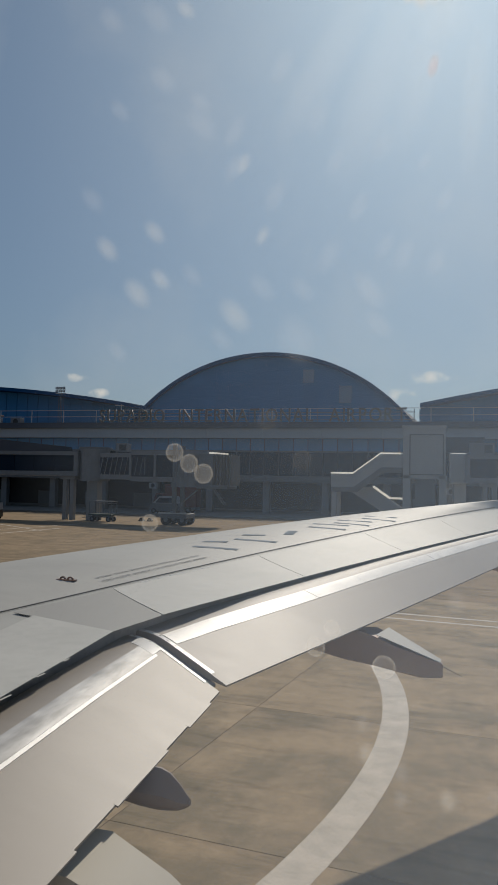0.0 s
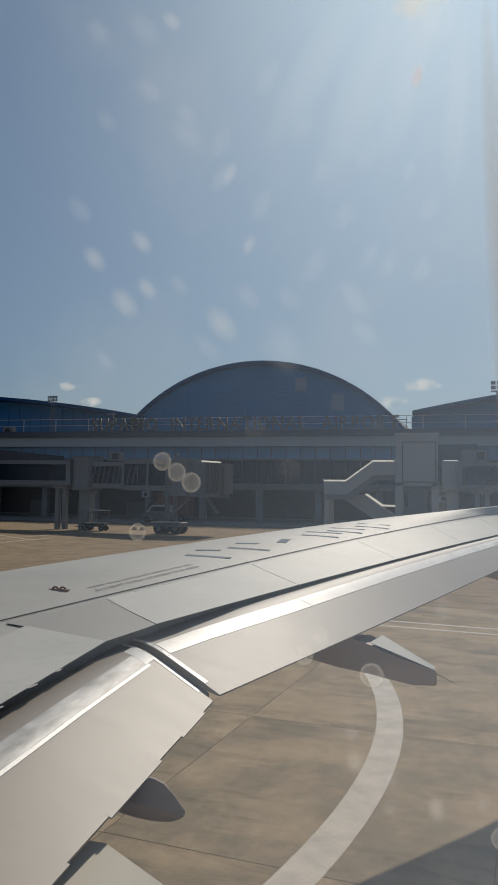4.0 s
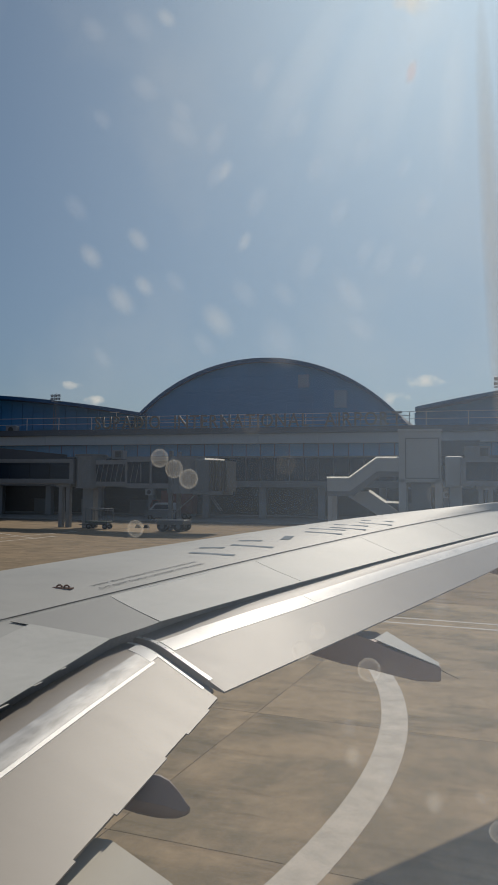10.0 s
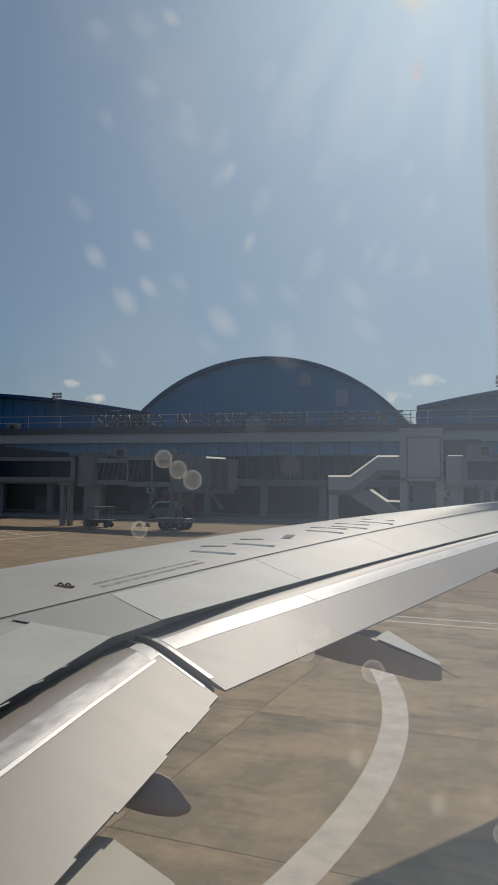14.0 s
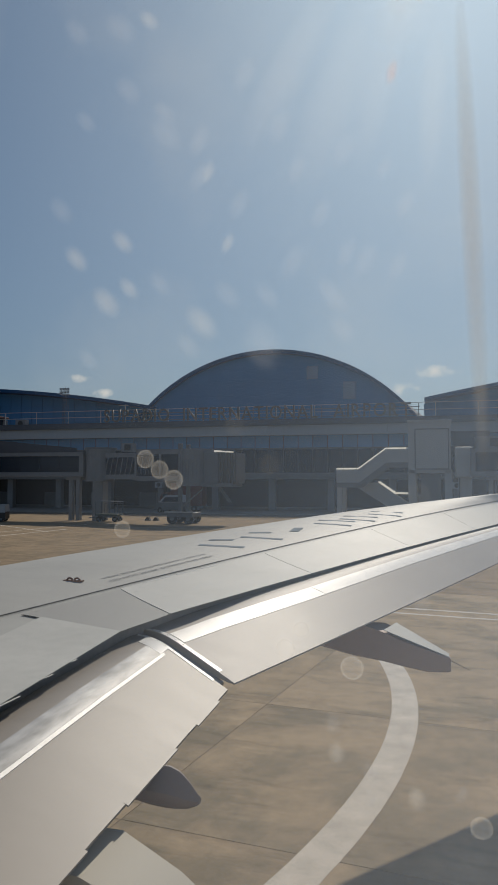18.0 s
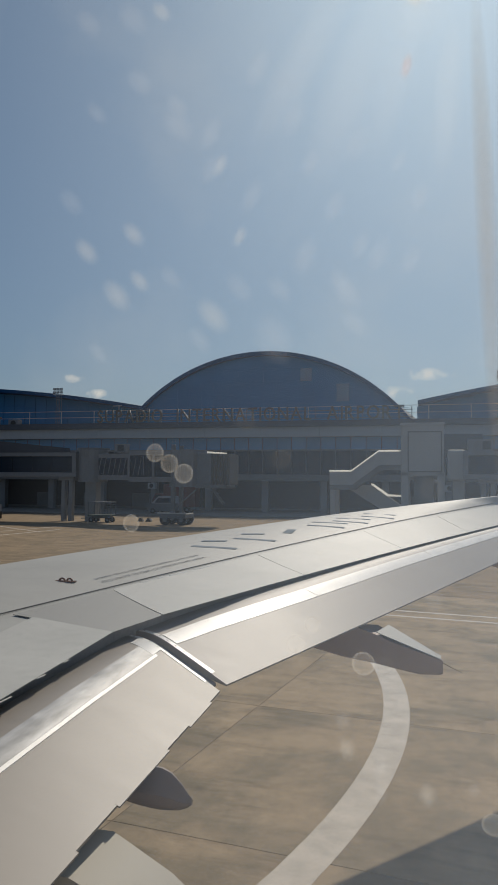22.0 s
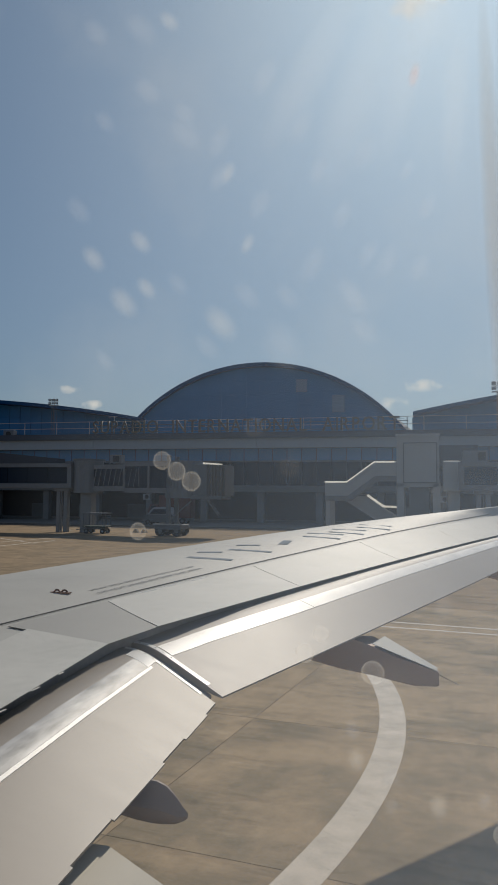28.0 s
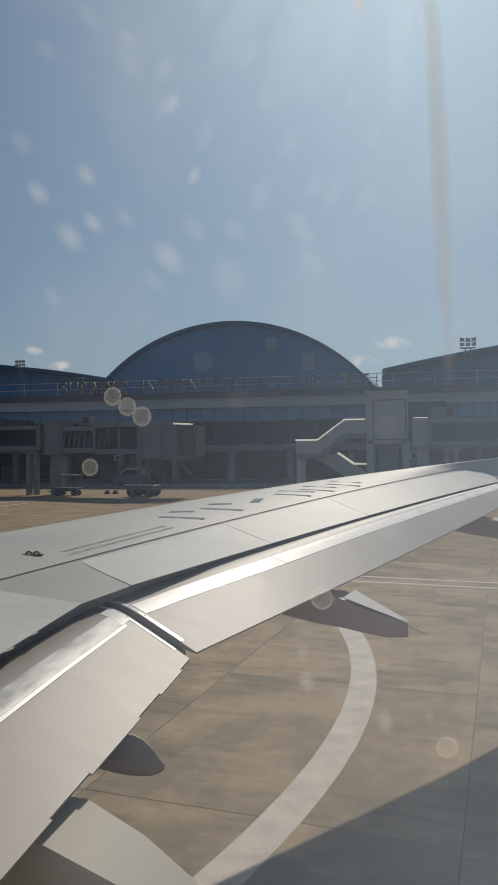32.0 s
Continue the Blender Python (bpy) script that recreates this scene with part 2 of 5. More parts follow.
def worn_paint(name, colour, under, size, keep, stretch=(1, 1, 1)):
    """Road paint that has flaked off in places and shows the concrete."""
    m = mat(name, colour, 0.8, vary=0.28, size=2.2, fine=9, spec=0.2)
    t = m.node_tree
    b = t.nodes["Principled BSDF"]
    src = b.inputs["Base Color"].links[0].from_socket
    tc, nz, ramp, mx = (t.nodes.new("ShaderNode" + k) for k in ("TexCoord", "TexNoise", "ValToRGB", "Mix"))
    nz.inputs["Scale"].default_value, nz.inputs["Detail"].default_value, nz.inputs["Roughness"].default_value = size, 8, 0.7
    mp = t.nodes.new("ShaderNodeMapping")
    mp.inputs["Scale"].default_value = stretch
    t.links.new(tc.outputs["Object"], mp.inputs["Vector"])
    t.links.new(mp.outputs[0], nz.inputs["Vector"])
    ramp.color_ramp.elements[0].position, ramp.color_ramp.elements[1].position = keep - 0.16, keep + 0.12
    t.links.new(nz.outputs["Fac"], ramp.inputs[0])
    mx.data_type = "RGBA"
    t.links.new(ramp.outputs[0], mx.inputs["Factor"])
    t.links.new(src, mx.inputs["A"])
    mx.inputs["B"].default_value = (*under, 1)
    t.links.new(mx.outputs["Result"], b.inputs["Base Color"])
    return m


YELLOW = worn_paint("yellow_marking", (0.56, 0.325, 0.035), (0.33, 0.20, 0.07), 4.0, 0.58)
GRIME = worn_paint("rubbed_grime", (0.185, 0.137, 0.083), (0.25, 0.18, 0.108), 3.0, 0.50)
PANELYELLOW = worn_paint("faded_yellow_panel", (0.60, 0.43, 0.14), (0.25, 0.19, 0.10), 1.6, 0.57, (0.5, 3.2, 1))
GHOST = worn_paint("ghost_marking", (0.46, 0.37, 0.27), (0.34, 0.255, 0.165), 3.0, 0.47)
BLACKMARK = worn_paint("dark_marking", (0.088, 0.075, 0.06), (0.19, 0.145, 0.095), 3.0, 0.60)
WHITEMARK = worn_paint("white_marking", (0.53, 0.485, 0.425), (0.36, 0.295, 0.22), 4.5, 0.74)
FASCIA = mat("white_cladding", (0.36, 0.38, 0.40), 0.5, vary=0.06, size=0.25, piece=0.06)
GUTTER = mat("dark_gutter", (0.04, 0.05, 0.07), 0.5, vary=0.12, size=0.4)
SLABEDGE = mat("beige_concrete", (0.135, 0.137, 0.138), 0.7, vary=0.12, size=0.5)
COLUMN = mat("column_plaster", (0.20, 0.205, 0.21), 0.7, vary=0.12, size=0.8)
# Near-black: undercroft and indoor shade is put into this wall colour.
SHADEWALL = mat("service_wall", (0.018, 0.020, 0.023), 0.8, vary=0.2, size=0.5)
GLASS = mat("dark_glass", (0.008, 0.018, 0.036), 0.16, vary=0.12, size=0.12, piece=0.15, spec=0.04)
GLASS2 = mat("blue_spandrel_glass", (0.07, 0.195, 0.38), 0.15, vary=0.15, size=0.3, piece=0.3, spec=0.6)
HALLGLASS = mat("blue_hall_glass", (0.045, 0.185, 0.37), 0.25, vary=0.16, size=0.05, stretch=(0.2, 1, 1), piece=0.10, spec=0.05)
CLEAR = mat("pale_pane", (0.16, 0.21, 0.28), 0.1, vary=0.1, size=0.3, spec=0.8)
BLUEFRAME = mat("blue_glazing_bar", (0.028, 0.13, 0.27), 0.4, vary=0.10, size=0.3, spec=0.1)
NAVY = mat("navy_roof", (0.003, 0.058, 0.16), 0.5, vary=0.12, size=0.2, spec=0.05)
TANROOF = mat("weathered_roof_sheet", (0.11, 0.115, 0.125), 0.6, vary=0.15, size=0.3, stretch=(1, 0.2, 1))
STEEL = mat("painted_steel", (0.10, 0.115, 0.13), 0.45, vary=0.12, size=2)
PALESTEEL = mat("pale_steel", (0.15, 0.16, 0.175), 0.45, vary=0.15, size=2)
GALV = mat("galvanised", (0.45, 0.46, 0.46), 0.4, metal=0.6, vary=0.15, size=5)
TOWER = mat("tower_plaster", (0.36, 0.365, 0.36), 0.65, vary=0.10, size=0.7)


def sheet(name, colour):
    """Weathered translucent roofing sheet: glows where the sun stands behind it."""
    m = mat(name, colour, 0.5, vary=0.1, size=3)
    t = m.node_tree
    b = t.nodes["Principled BSDF"]
    mx, tr = t.nodes.new("ShaderNodeMixShader"), t.nodes.new("ShaderNodeBsdfTranslucent")
    tr.inputs["Color"].default_value = (*colour, 1)
    mx.inputs[0].default_value = 0.75
    t.links.new(b.outputs[0], mx.inputs[1])
    t.links.new(tr.outputs[0], mx.inputs[2])
    t.links.new(mx.outputs[0], t.nodes["Material Output"].inputs[0])
    return m


COPING = sheet("translucent_sheet", (0.97, 0.96, 0.92))
SIGN = mat("bronze_letter", (0.115, 0.112, 0.095), 0.6, metal=0.2, vary=0.15, size=2)
RED = mat("red_paint", (0.10, 0.025, 0.022), 0.5, vary=0.1, size=2)
GREEN = mat("green_paint", (0.03, 0.055, 0.045), 0.5, vary=0.1, size=3)
BLACK = mat("black_plastic", (0.02, 0.02, 0.022), 0.5, vary=0.2, size=5)
LENS = mat("lamp_lens", (0.35, 0.37, 0.40), 0.15, vary=0.1, size=5)
TYRE = mat("tyre", (0.025, 0.025, 0.025), 0.85, vary=0.2, size=10)
CANVAS = mat("bellows_canvas", (0.08, 0.08, 0.08), 0.8, vary=0.14, size=2)


# ---- building helpers ----
def bx(bm, x0, x1, y0, y1, z0, z1):
    v = [bm.verts.new((x, y, z)) for x in (x0, x1) for y in (y0, y1) for z in (z0, z1)]
    for q in ((0, 1, 3, 2), (4, 6, 7, 5), (0, 4, 5, 1), (2, 3, 7, 6), (0, 2, 6, 4), (1, 5, 7, 3)):
        bm.faces.new([v[i] for i in q])


def box(x0, x1, y0, y1, z0, z1, bevel=0.0):
    bm = bmesh.new()
    bx(bm, x0, x1, y0, y1, z0, z1)
    if bevel:
        bmesh.ops.bevel(bm, geom=bm.edges[:], offset=bevel, segments=2, affect="EDGES", profile=0.5)
    return bm


def tube(bm, a, b, r, n=6, r2=None):
    a, b = Vector(a), Vector(b)
    d = (b - a).normalized()
    s = d.orthogonal().normalized()
    t = d.cross(s)
    rings = []
    for p, rr in ((a, r), (b, r if r2 is None else r2)):
        rings.append([bm.verts.new(p + (s * math.cos(k * 2 * math.pi / n) + t * math.sin(k * 2 * math.pi / n)) * rr) for k in range(n)])
    for k in range(n):
        bm.faces.new((rings[0][k], rings[0][(k + 1) % n], rings[1][(k + 1) % n], rings[1][k]))
    bm.faces.new(rings[0][::-1])
    bm.faces.new(rings[1])


def rod(a, b, r, n=6, r2=None):
    bm = bmesh.new()
    tube(bm, a, b, r, n, r2)
    return bm


def loft(rings, close=True, caps=True):
    """A skin over rings of equal length."""
    bm = bmesh.new()
    rows = [[bm.verts.new(p) for p in ring] for ring in rings]
    n = len(rows[0])
    for a, b in zip(rows, rows[1:]):
        for k in range(n if close else n - 1):
            bm.faces.new((a[k], a[(k + 1) % n], b[(k + 1) % n], b[k]))
    if caps and close:
        bm.faces.new(rows[0][::-1])
        bm.faces.new(rows[-1])
    return bm


def prism(poly, axis, a, b):
    """A polygon in the two other axes, drawn out along one axis from a to b."""
    put = {"x": lambda p, h: (h, p[0], p[1]), "y": lambda p, h: (p[0], h, p[1]), "z": lambda p, h: (p[0], p[1], h)}[axis]
    return loft([[put(p, a) for p in poly], [put(p, b) for p in poly]])


def part(name, bm, material, parent=None, label="", smooth=False):
    me = bpy.data.meshes.new(name)
    bmesh.ops.recalc_face_normals(bm, faces=bm.faces[:])
    bm.to_mesh(me)
    bm.free()
    me.materials.append(material)
    if smooth:
        me.polygons.foreach_set("use_smooth", [True] * len(me.polygons))
    ob = new(name, me)
    ob.parent = parent
    return tagged(ob, label)


def again(ob, m, parent=None):
    """One more piece on the same mesh."""
    o = new(ob.name.split(".")[0], ob.data)
    o.parent = parent or ob.parent
    o.matrix_basis = m
    return o


def thing(name, label, category, at=(0, 0, 0), group="", kind=""):
    ob = new(name)
    ob.location = at
    ob.empty_display_size = 0.2
    return tagged(ob, label, category, group, kind)


def lerp(a, b, t):
    return a + (b - a) * t


# ---- ground ----
part_ground = part("ground", box(-2500, 2500, -2500, 2500, -0.6, -0.012), FARGROUND)
tagged(part_ground, "brown-grey open airfield ground reaching the horizon", "ground", kind="structure")
apron = part("apron", box(-160, 110, -40, 99.5, -0.01, 0.0), JOINT)
tagged(apron, "stained brown-grey concrete apron with dark slab joints", "apron", kind="structure")

# ---- the wing ----
def spoiler_edge(y):
    """Trailing edge of the fixed upper surface: x, z."""
    if y <= 5.05:
        return -2.34, 3.52 + 0.07 * (y - 5.05)
    if y < 5.6:
        k = (y - 5.05) / 0.55
        return lerp(-2.34, -2.19, k), lerp(3.52, 3.55, k)
    d = y - 5.6
    return -2.19 + 0.36 * d, 3.553 + 0.0506 * d - 0.0013 * d * d


def hinge(y):
    d = y - 6.27
    return -2.99 + 0.39 * d, 3.647 + (0.0784 * d - 0.0020 * d * d if d > 0 else 0.0784 * d)


def front(y):
    out = max(0.0, y - 12.5)          # raked outer leading edge
    return -4.4 + 0.47 * (y - 6.7) + 0.18 * out, hinge(y)[1] + 0.055 + 0.02 * out


def flap_edge(y):
    if y < 5.0:
        return -1.50, 3.19 + 0.06 * (y - 4.93)
    d = y - 5.07
    return -1.49 + 0.335 * d, 3.20 + 0.0354 * d + 0.0008 * d * d


def top(x, y):
    """Height of the upper skin."""
    xs, zs = spoiler_edge(y)
    xh, zh = hinge(y)
    xf, zf = front(y)
    if x > xh:
        return lerp(zh, zs, (x - xh) / (xs - xh))
    k = (xh - x) / (xh - xf)
    return lerp(zh, zf, k) + 0.03 * math.sin(math.pi * min(k, 1.0))


TIP = 18.5
airliner = thing("airliner", "white airliner with grey wing and lowered flaps on the apron", "aircraft", (STOP, 0, 0))
rings = []
for i in range(60):
    y = lerp(0.25, TIP, i / 59)
    xs, zs = spoiler_edge(y)
    xh, zh = hinge(y)
    xf, zf = front(y)
    xh = max(xh, xf + 0.12)          # the tip narrows to a thin raked end
    xs = max(xs, xh + 0.2)
    sc = lerp(1.0, 0.30, min(1.0, max(0, y - 5) / 11.5))
    ring = [(xs - 0.15, y, top(xs - 0.15, y) - 0.012)]
    for k in range(1, 5):
        x = lerp(xs - 0.15, xh, k / 4)
        ring.append((x, y, top(x, y) - 0.012))
    for k in range(1, 7):
        x = lerp(xh, xf, k / 6)
        ring.append((x, y, top(x, y) if y < 15.5 else lerp(top(xh, y), zf, k / 6)))
    for k in range(1, 7):
        a = math.pi / 2 * k / 6
        ring.append((xf - 0.75 * sc * math.sin(a), y, zf - 0.3 * sc * (1 - math.cos(a))))
    for k in range(1, 4):
        a = math.pi / 2 * k / 3
        ring.append((xf - 0.75 * sc * math.cos(a), y, zf - 0.3 * sc - 0.22 * sc * math.sin(a)))
    ring.append((xh, y, zh - 0.56 * sc))
    ring.append((xs - 0.5 * sc, y, zs - 0.40 * sc))
    ring.append((xs - 0.34 * sc, y, zs - 0.12))
    rings.append(ring)
part("wing_skin", loft(rings), WING, airliner, "light grey painted wing upper skin", smooth=True)


def plate(x0, x1, y0, y1, lift, thick, skew0=0.0, skew1=0.0, n=5):
    """A panel on the upper skin between two lines x0(y), x1(y); its ends lean by the skews."""
    rings = []
    for j in range(n + 1):
        ring_t, ring_b = [], []
        for k in range(7):
            u = k / 6
            y = lerp(y0 + skew0 * (u - 1), y1 + skew1 * (u - 1), j / n)
            x = lerp(x0(y), x1(y), u)
            z = top(x, y) + lift
            ring_t.append((x, y, z))
            ring_b.append((x, y, z - thick))
        rings.append(ring_t + ring_b[::-1])
    return loft(rings)


s_te = lambda y: spoiler_edge(y)[0]
s_le = lambda y: hinge(y)[0] + 0.09
in_le = lambda y: -3.10
EDGES = [5.612, 7.71, 10.14, 12.67, 15.0, 16.95]
for a, b in zip(EDGES, EDGES[1:]):
    part("spoiler", plate(s_le, s_te, a + 0.005, b - 0.005, 0.004, 0.004, -0.62, -0.62), SPOILER, airliner, "pale grey spoiler panel")
part("spoiler", plate(in_le, s_te, 2.2, 5.03, 0.004, 0.004, 0.0, -0.18), SPOILER, airliner, "pale grey spoiler panel")
part("fixed_panel", plate(lambda y: hinge(y)[0] + 0.10, s_te, 5.04, 5.606, 0.001, 0.004, -0.2, -0.62, 4), PANEL, airliner, "mid-grey fixed panel between the spoilers")
# loose seal tabs along the inboard spoiler's trailing edge
for y, w in ((3.98, 0.10), (4.30, 0.07), (3.50, 0.22)):
    zt = spoiler_edge(y)[1]
    part("edge_tab", box(-2.345, -2.328, y, y + w, zt - 0.002, zt + 0.003, 0.001), SPOILER, airliner, "pale worn seal tab")
# dark sealant line ahead of the spoilers
part("sealant_line", plate(lambda y: hinge(y)[0] - 0.0032, lambda y: hinge(y)[0] + 0.0032, 2.0, 16.9, 0.003, 0.01, n=30), MARK, airliner)
# cove behind the spoilers, over the flap nose
part("cove", loft([[(spoiler_edge(y)[0] - 0.42, y, spoiler_edge(y)[1] - 0.05), (spoiler_edge(y)[0] - 0.16, y, spoiler_edge(y)[1] - 0.03),
                    (spoiler_edge(y)[0] - 0.19, y, spoiler_edge(y)[1] - 0.24), (spoiler_edge(y)[0] - 0.42, y, spoiler_edge(y)[1] - 0.26)]
                   for y in [lerp(1.0, 17.0, i / 30) for i in range(31)]]), COVE, airliner, "dark cove behind the spoilers")


KNEE = 0.39          # where the flap's rounded nose runs out


def flap_top(y, u):
    """Upper surface of a flap at span y, u = 0 under the spoiler's edge to 1 at its trailing edge."""
    xs, zs = spoiler_edge(y)
    xt, zt = flap_edge(y)
    drop = 0.085 - 0.047 * min(1.0, max(0.0, (y - 5.4) / 4.0))
    x = lerp(xs, xt, u)
    z0, zk = zs - drop + 0.020 * min(1.0, max(0.0, (y - 5.3) / 1.2)) - 0.014 * min(1.0, max(0.0, (y - 7.0) / 2.5)), lerp(zs - drop, zt, KNEE) + 0.040
    if u < 0:
        return x, z0 - 1.6 * u * u
    if u > KNEE:
        return x, lerp(zk, zt, (u - KNEE) / (1 - KNEE))
    k, s = u / KNEE, (zt - zk) / (1 - KNEE) * KNEE
    return x, (2 * k ** 3 - 3 * k ** 2 + 1) * z0 + (k ** 3 - 2 * k ** 2 + k) * 0.03 + (3 * k ** 2 - 2 * k ** 3) * zk + (k ** 3 - k ** 2) * s


def flap_slice(y0, y1, u0, u1, lift=0.0, thick=None, edge0=0.0, edge1=0.0, n=24, m=16, fade=None):
    """A stretch of a flap; the ends lean inboard towards the trailing edge by edge0, edge1."""
    fade = fade or (y1 - y0) / 6
    rings = []
    for j in range(n + 1):
        v = j / n
        ya = lerp(y0, y1, v)
        t_row, b_row = [], []
        for k in range(m + 1):
            u = lerp(u0, u1, k / m)
            x, z = flap_top(ya, u)
            y = ya + (1 - u) * (edge0 * max(0.0, 1 - (ya - y0) / fade) + edge1 * max(0.0, 1 - (y1 - ya) / fade))
            t_row.append((x, y, z + lift))
            th = thick if thick else 0.012 + 0.13 * max(0.0, 1 - u) ** 0.8
            b_row.append((x, y, z + lift - th))
        rings.append(t_row + b_row[::-1])
    return loft(rings)


inner = part("flap", flap_slice(0.4, 4.94, -0.35, 1.0, edge1=0.44), SHADEDFLAP, airliner, "light grey inboard flap, shaded in its colour, slightly lowered", smooth=False)
outer = part("flap", flap_slice(5.07, 17.0, -0.35, 1.0, edge0=0.44, n=72), FLAP, airliner, "light grey outboard flap, slightly lowered", smooth=False)
for f in (inner, outer):
    f.data.polygons.foreach_set("use_smooth", [True] * len(f.data.polygons))
    f.data.set_sharp_from_angle(angle=radians(28))
strip = part("nose_strip", flap_slice(0.4, 4.80, 0.20, 0.372, 0.005, 0.02, edge1=0.44), BARE, inner, "mottled bare-metal strip along the flap nose")
# White band painted in place of the reflection along the nose's knee.
lip = part("strip_lip", flap_slice(0.4, 4.80, 0.373, 0.402, 0.005, 0.02, edge1=0.44), GLOSSY, inner, "white band painting the bright reflection along the knee")
strips = [strip, lip]
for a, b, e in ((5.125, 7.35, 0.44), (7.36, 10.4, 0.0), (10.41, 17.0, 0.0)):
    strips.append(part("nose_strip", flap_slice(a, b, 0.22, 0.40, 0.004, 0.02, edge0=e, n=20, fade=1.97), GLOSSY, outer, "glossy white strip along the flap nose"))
for f in strips:
    f.data.polygons.foreach_set("use_smooth", [True] * len(f.data.polygons))
    f.data.set_sharp_from_angle(angle=radians(28))
part("seal_strip", flap_slice(4.905, 4.94, -0.02, 0.86, 0.004, 0.008, 0.44, 0.44, 1), SEAL, inner, "pale riveted seal strip")
part("seal_plate", flap_slice(4.76, 4.90, 0.10, 0.37, 0.007, 0.006, 0.44, 0.44, 1), SEAL, inner, "worn metal corner plate")
part("seal_strip", flap_slice(5.072, 5.112, -0.02, 0.84, 0.004, 0.008, 0.44, 0.44, 1), SEAL, outer, "pale riveted seal strip")
part("gap_seal", flap_slice(4.93, 5.08, -0.3, 0.88, -0.05, 0.02, 0.44, 0.44, 1), COVE, airliner, "dark seal between the flaps")
bm = bmesh.new()
for k in range(9):
    for y, e in ((4.922, 0.44), (5.092, 0.44)):
        u = lerp(0.04, 0.80, k / 8)
        x, z = flap_top(y, u)
        tube(bm, (x, y + (1 - u) * e, z + 0.002), (x, y + (1 - u) * e, z + 0.007), 0.005, 8)
for k in range(34):
    y = lerp(2.6, 4.75, k / 33)
    x, z = flap_top(y, 0.52)
    tube(bm, (x, y, z - 0.002), (x, y, z + 0.0004), 0.0016, 6)
tagged(part("rivets", bm, MARK, airliner), kind="stuff")
for a, b in ((6.55, 6.85), (6.93, 7.2), (7.28, 7.52)):
    part("hinge_strip", plate(lambda y: hinge(y)[0] + 0.092, lambda y: hinge(y)[0] + 0.104, a, b, 0.007, 0.003, n=2), SEAL, airliner, "bright worn hinge strip")



def canoe(y, stations, material, label, flat=0.8):
    """A flap track fairing: stations of x, top, bottom, width."""
    rings = []
    for q, (x, zt, zb, w) in enumerate(stations):
        h = zt - zb
        lean = 0.30 if q < 4 else -0.05
        half = [(0.50 * flat, zt), (0.50, zt - (0.10 if flat > 0.5 else 0.5) * h), (0.50, zt - 0.6 * h), (0.44, zt - 0.80 * h), (0.30, zt - 0.94 * h), (0.10, zb)]
        if 0.5 < flat < 0.9:      # top facet leans towards the fuselage
            half = [(0.46, zt - max(0.0, lean) * h), (0.50, zt - 0.6 * h), (0.30, zb), (-0.12, zb), (-0.40, zb + 0.10 * h), (-0.50, zt + min(0.0, lean) * h)]
            rings.append([(x, y + w * a, b) for a, b in half])
        else:
            rings.append([(x, y + w * a, b) for a, b in half] + [(x, y - w * a, b) for a, b in half[::-1]])
    ob = part("flap_track_fairing", loft(rings), material, airliner, label, smooth=True)
    ob.data.set_sharp_from_angle(angle=radians(32))
    return ob


def big_canoe(y):
    x, z = flap_edge(y)
    # Added pale plate: its light paint stands for sun on the tail's upper facet.
    far, near = [(x + 0.11, y + 0.18, z - 0.090), (x + 0.62, y + 0.03, z - 0.335)], [(x + 0.02, y - 0.20, z - 0.098), (x + 0.62, y - 0.035, z - 0.352)]
    part("tail_plate", loft([[f, n, (n[0], n[1], n[2] - 0.006), (f[0], f[1], f[2] - 0.006)] for f, n in zip(far, near)]), SPOILER, airliner, "pale plate painting the sunlit upper facet of the fairing's tail")
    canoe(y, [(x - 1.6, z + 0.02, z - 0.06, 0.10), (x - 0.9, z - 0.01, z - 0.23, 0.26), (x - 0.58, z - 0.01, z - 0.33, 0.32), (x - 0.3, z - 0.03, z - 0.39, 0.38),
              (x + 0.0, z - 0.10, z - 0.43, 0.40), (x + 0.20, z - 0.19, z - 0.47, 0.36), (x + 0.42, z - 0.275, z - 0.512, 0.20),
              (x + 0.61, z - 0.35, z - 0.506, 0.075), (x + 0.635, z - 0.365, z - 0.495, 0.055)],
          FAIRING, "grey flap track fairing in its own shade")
    part("static_wick", rod((x + 0.60, y, z - 0.38), (x + 0.81, y, z - 0.475), 0.004, 5, 0.002), RUBBER, airliner, "thin black static discharge wick")


big_canoe(7.5)
big_canoe(13.5)
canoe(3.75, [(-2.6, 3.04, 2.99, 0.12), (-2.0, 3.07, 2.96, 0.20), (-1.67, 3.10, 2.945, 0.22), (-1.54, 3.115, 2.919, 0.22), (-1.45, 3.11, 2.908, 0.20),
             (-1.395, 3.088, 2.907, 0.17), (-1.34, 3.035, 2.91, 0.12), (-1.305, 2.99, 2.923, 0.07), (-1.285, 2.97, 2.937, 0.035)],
      SHADEFAIRING, "short flap track fairing, underside shade put into its dark colour", 0.08)
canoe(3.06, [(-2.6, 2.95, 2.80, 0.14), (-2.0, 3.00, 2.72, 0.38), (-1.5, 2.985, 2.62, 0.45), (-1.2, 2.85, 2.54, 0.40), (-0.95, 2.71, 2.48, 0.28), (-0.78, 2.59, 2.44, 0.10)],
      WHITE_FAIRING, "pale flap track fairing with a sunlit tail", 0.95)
for a, b in ((0.5, 2.9), (3.3, 3.95), (4.3, 4.72)):
    part("edge_strip", flap_slice(a, b, 0.985, 1.018, 0.001, 0.008, n=2, m=1), SHADEDFLAP, inner)
# tie-down lug
bm = bmesh.new()
hx, hy = -3.41, 6.29
hz = top(hx, hy)
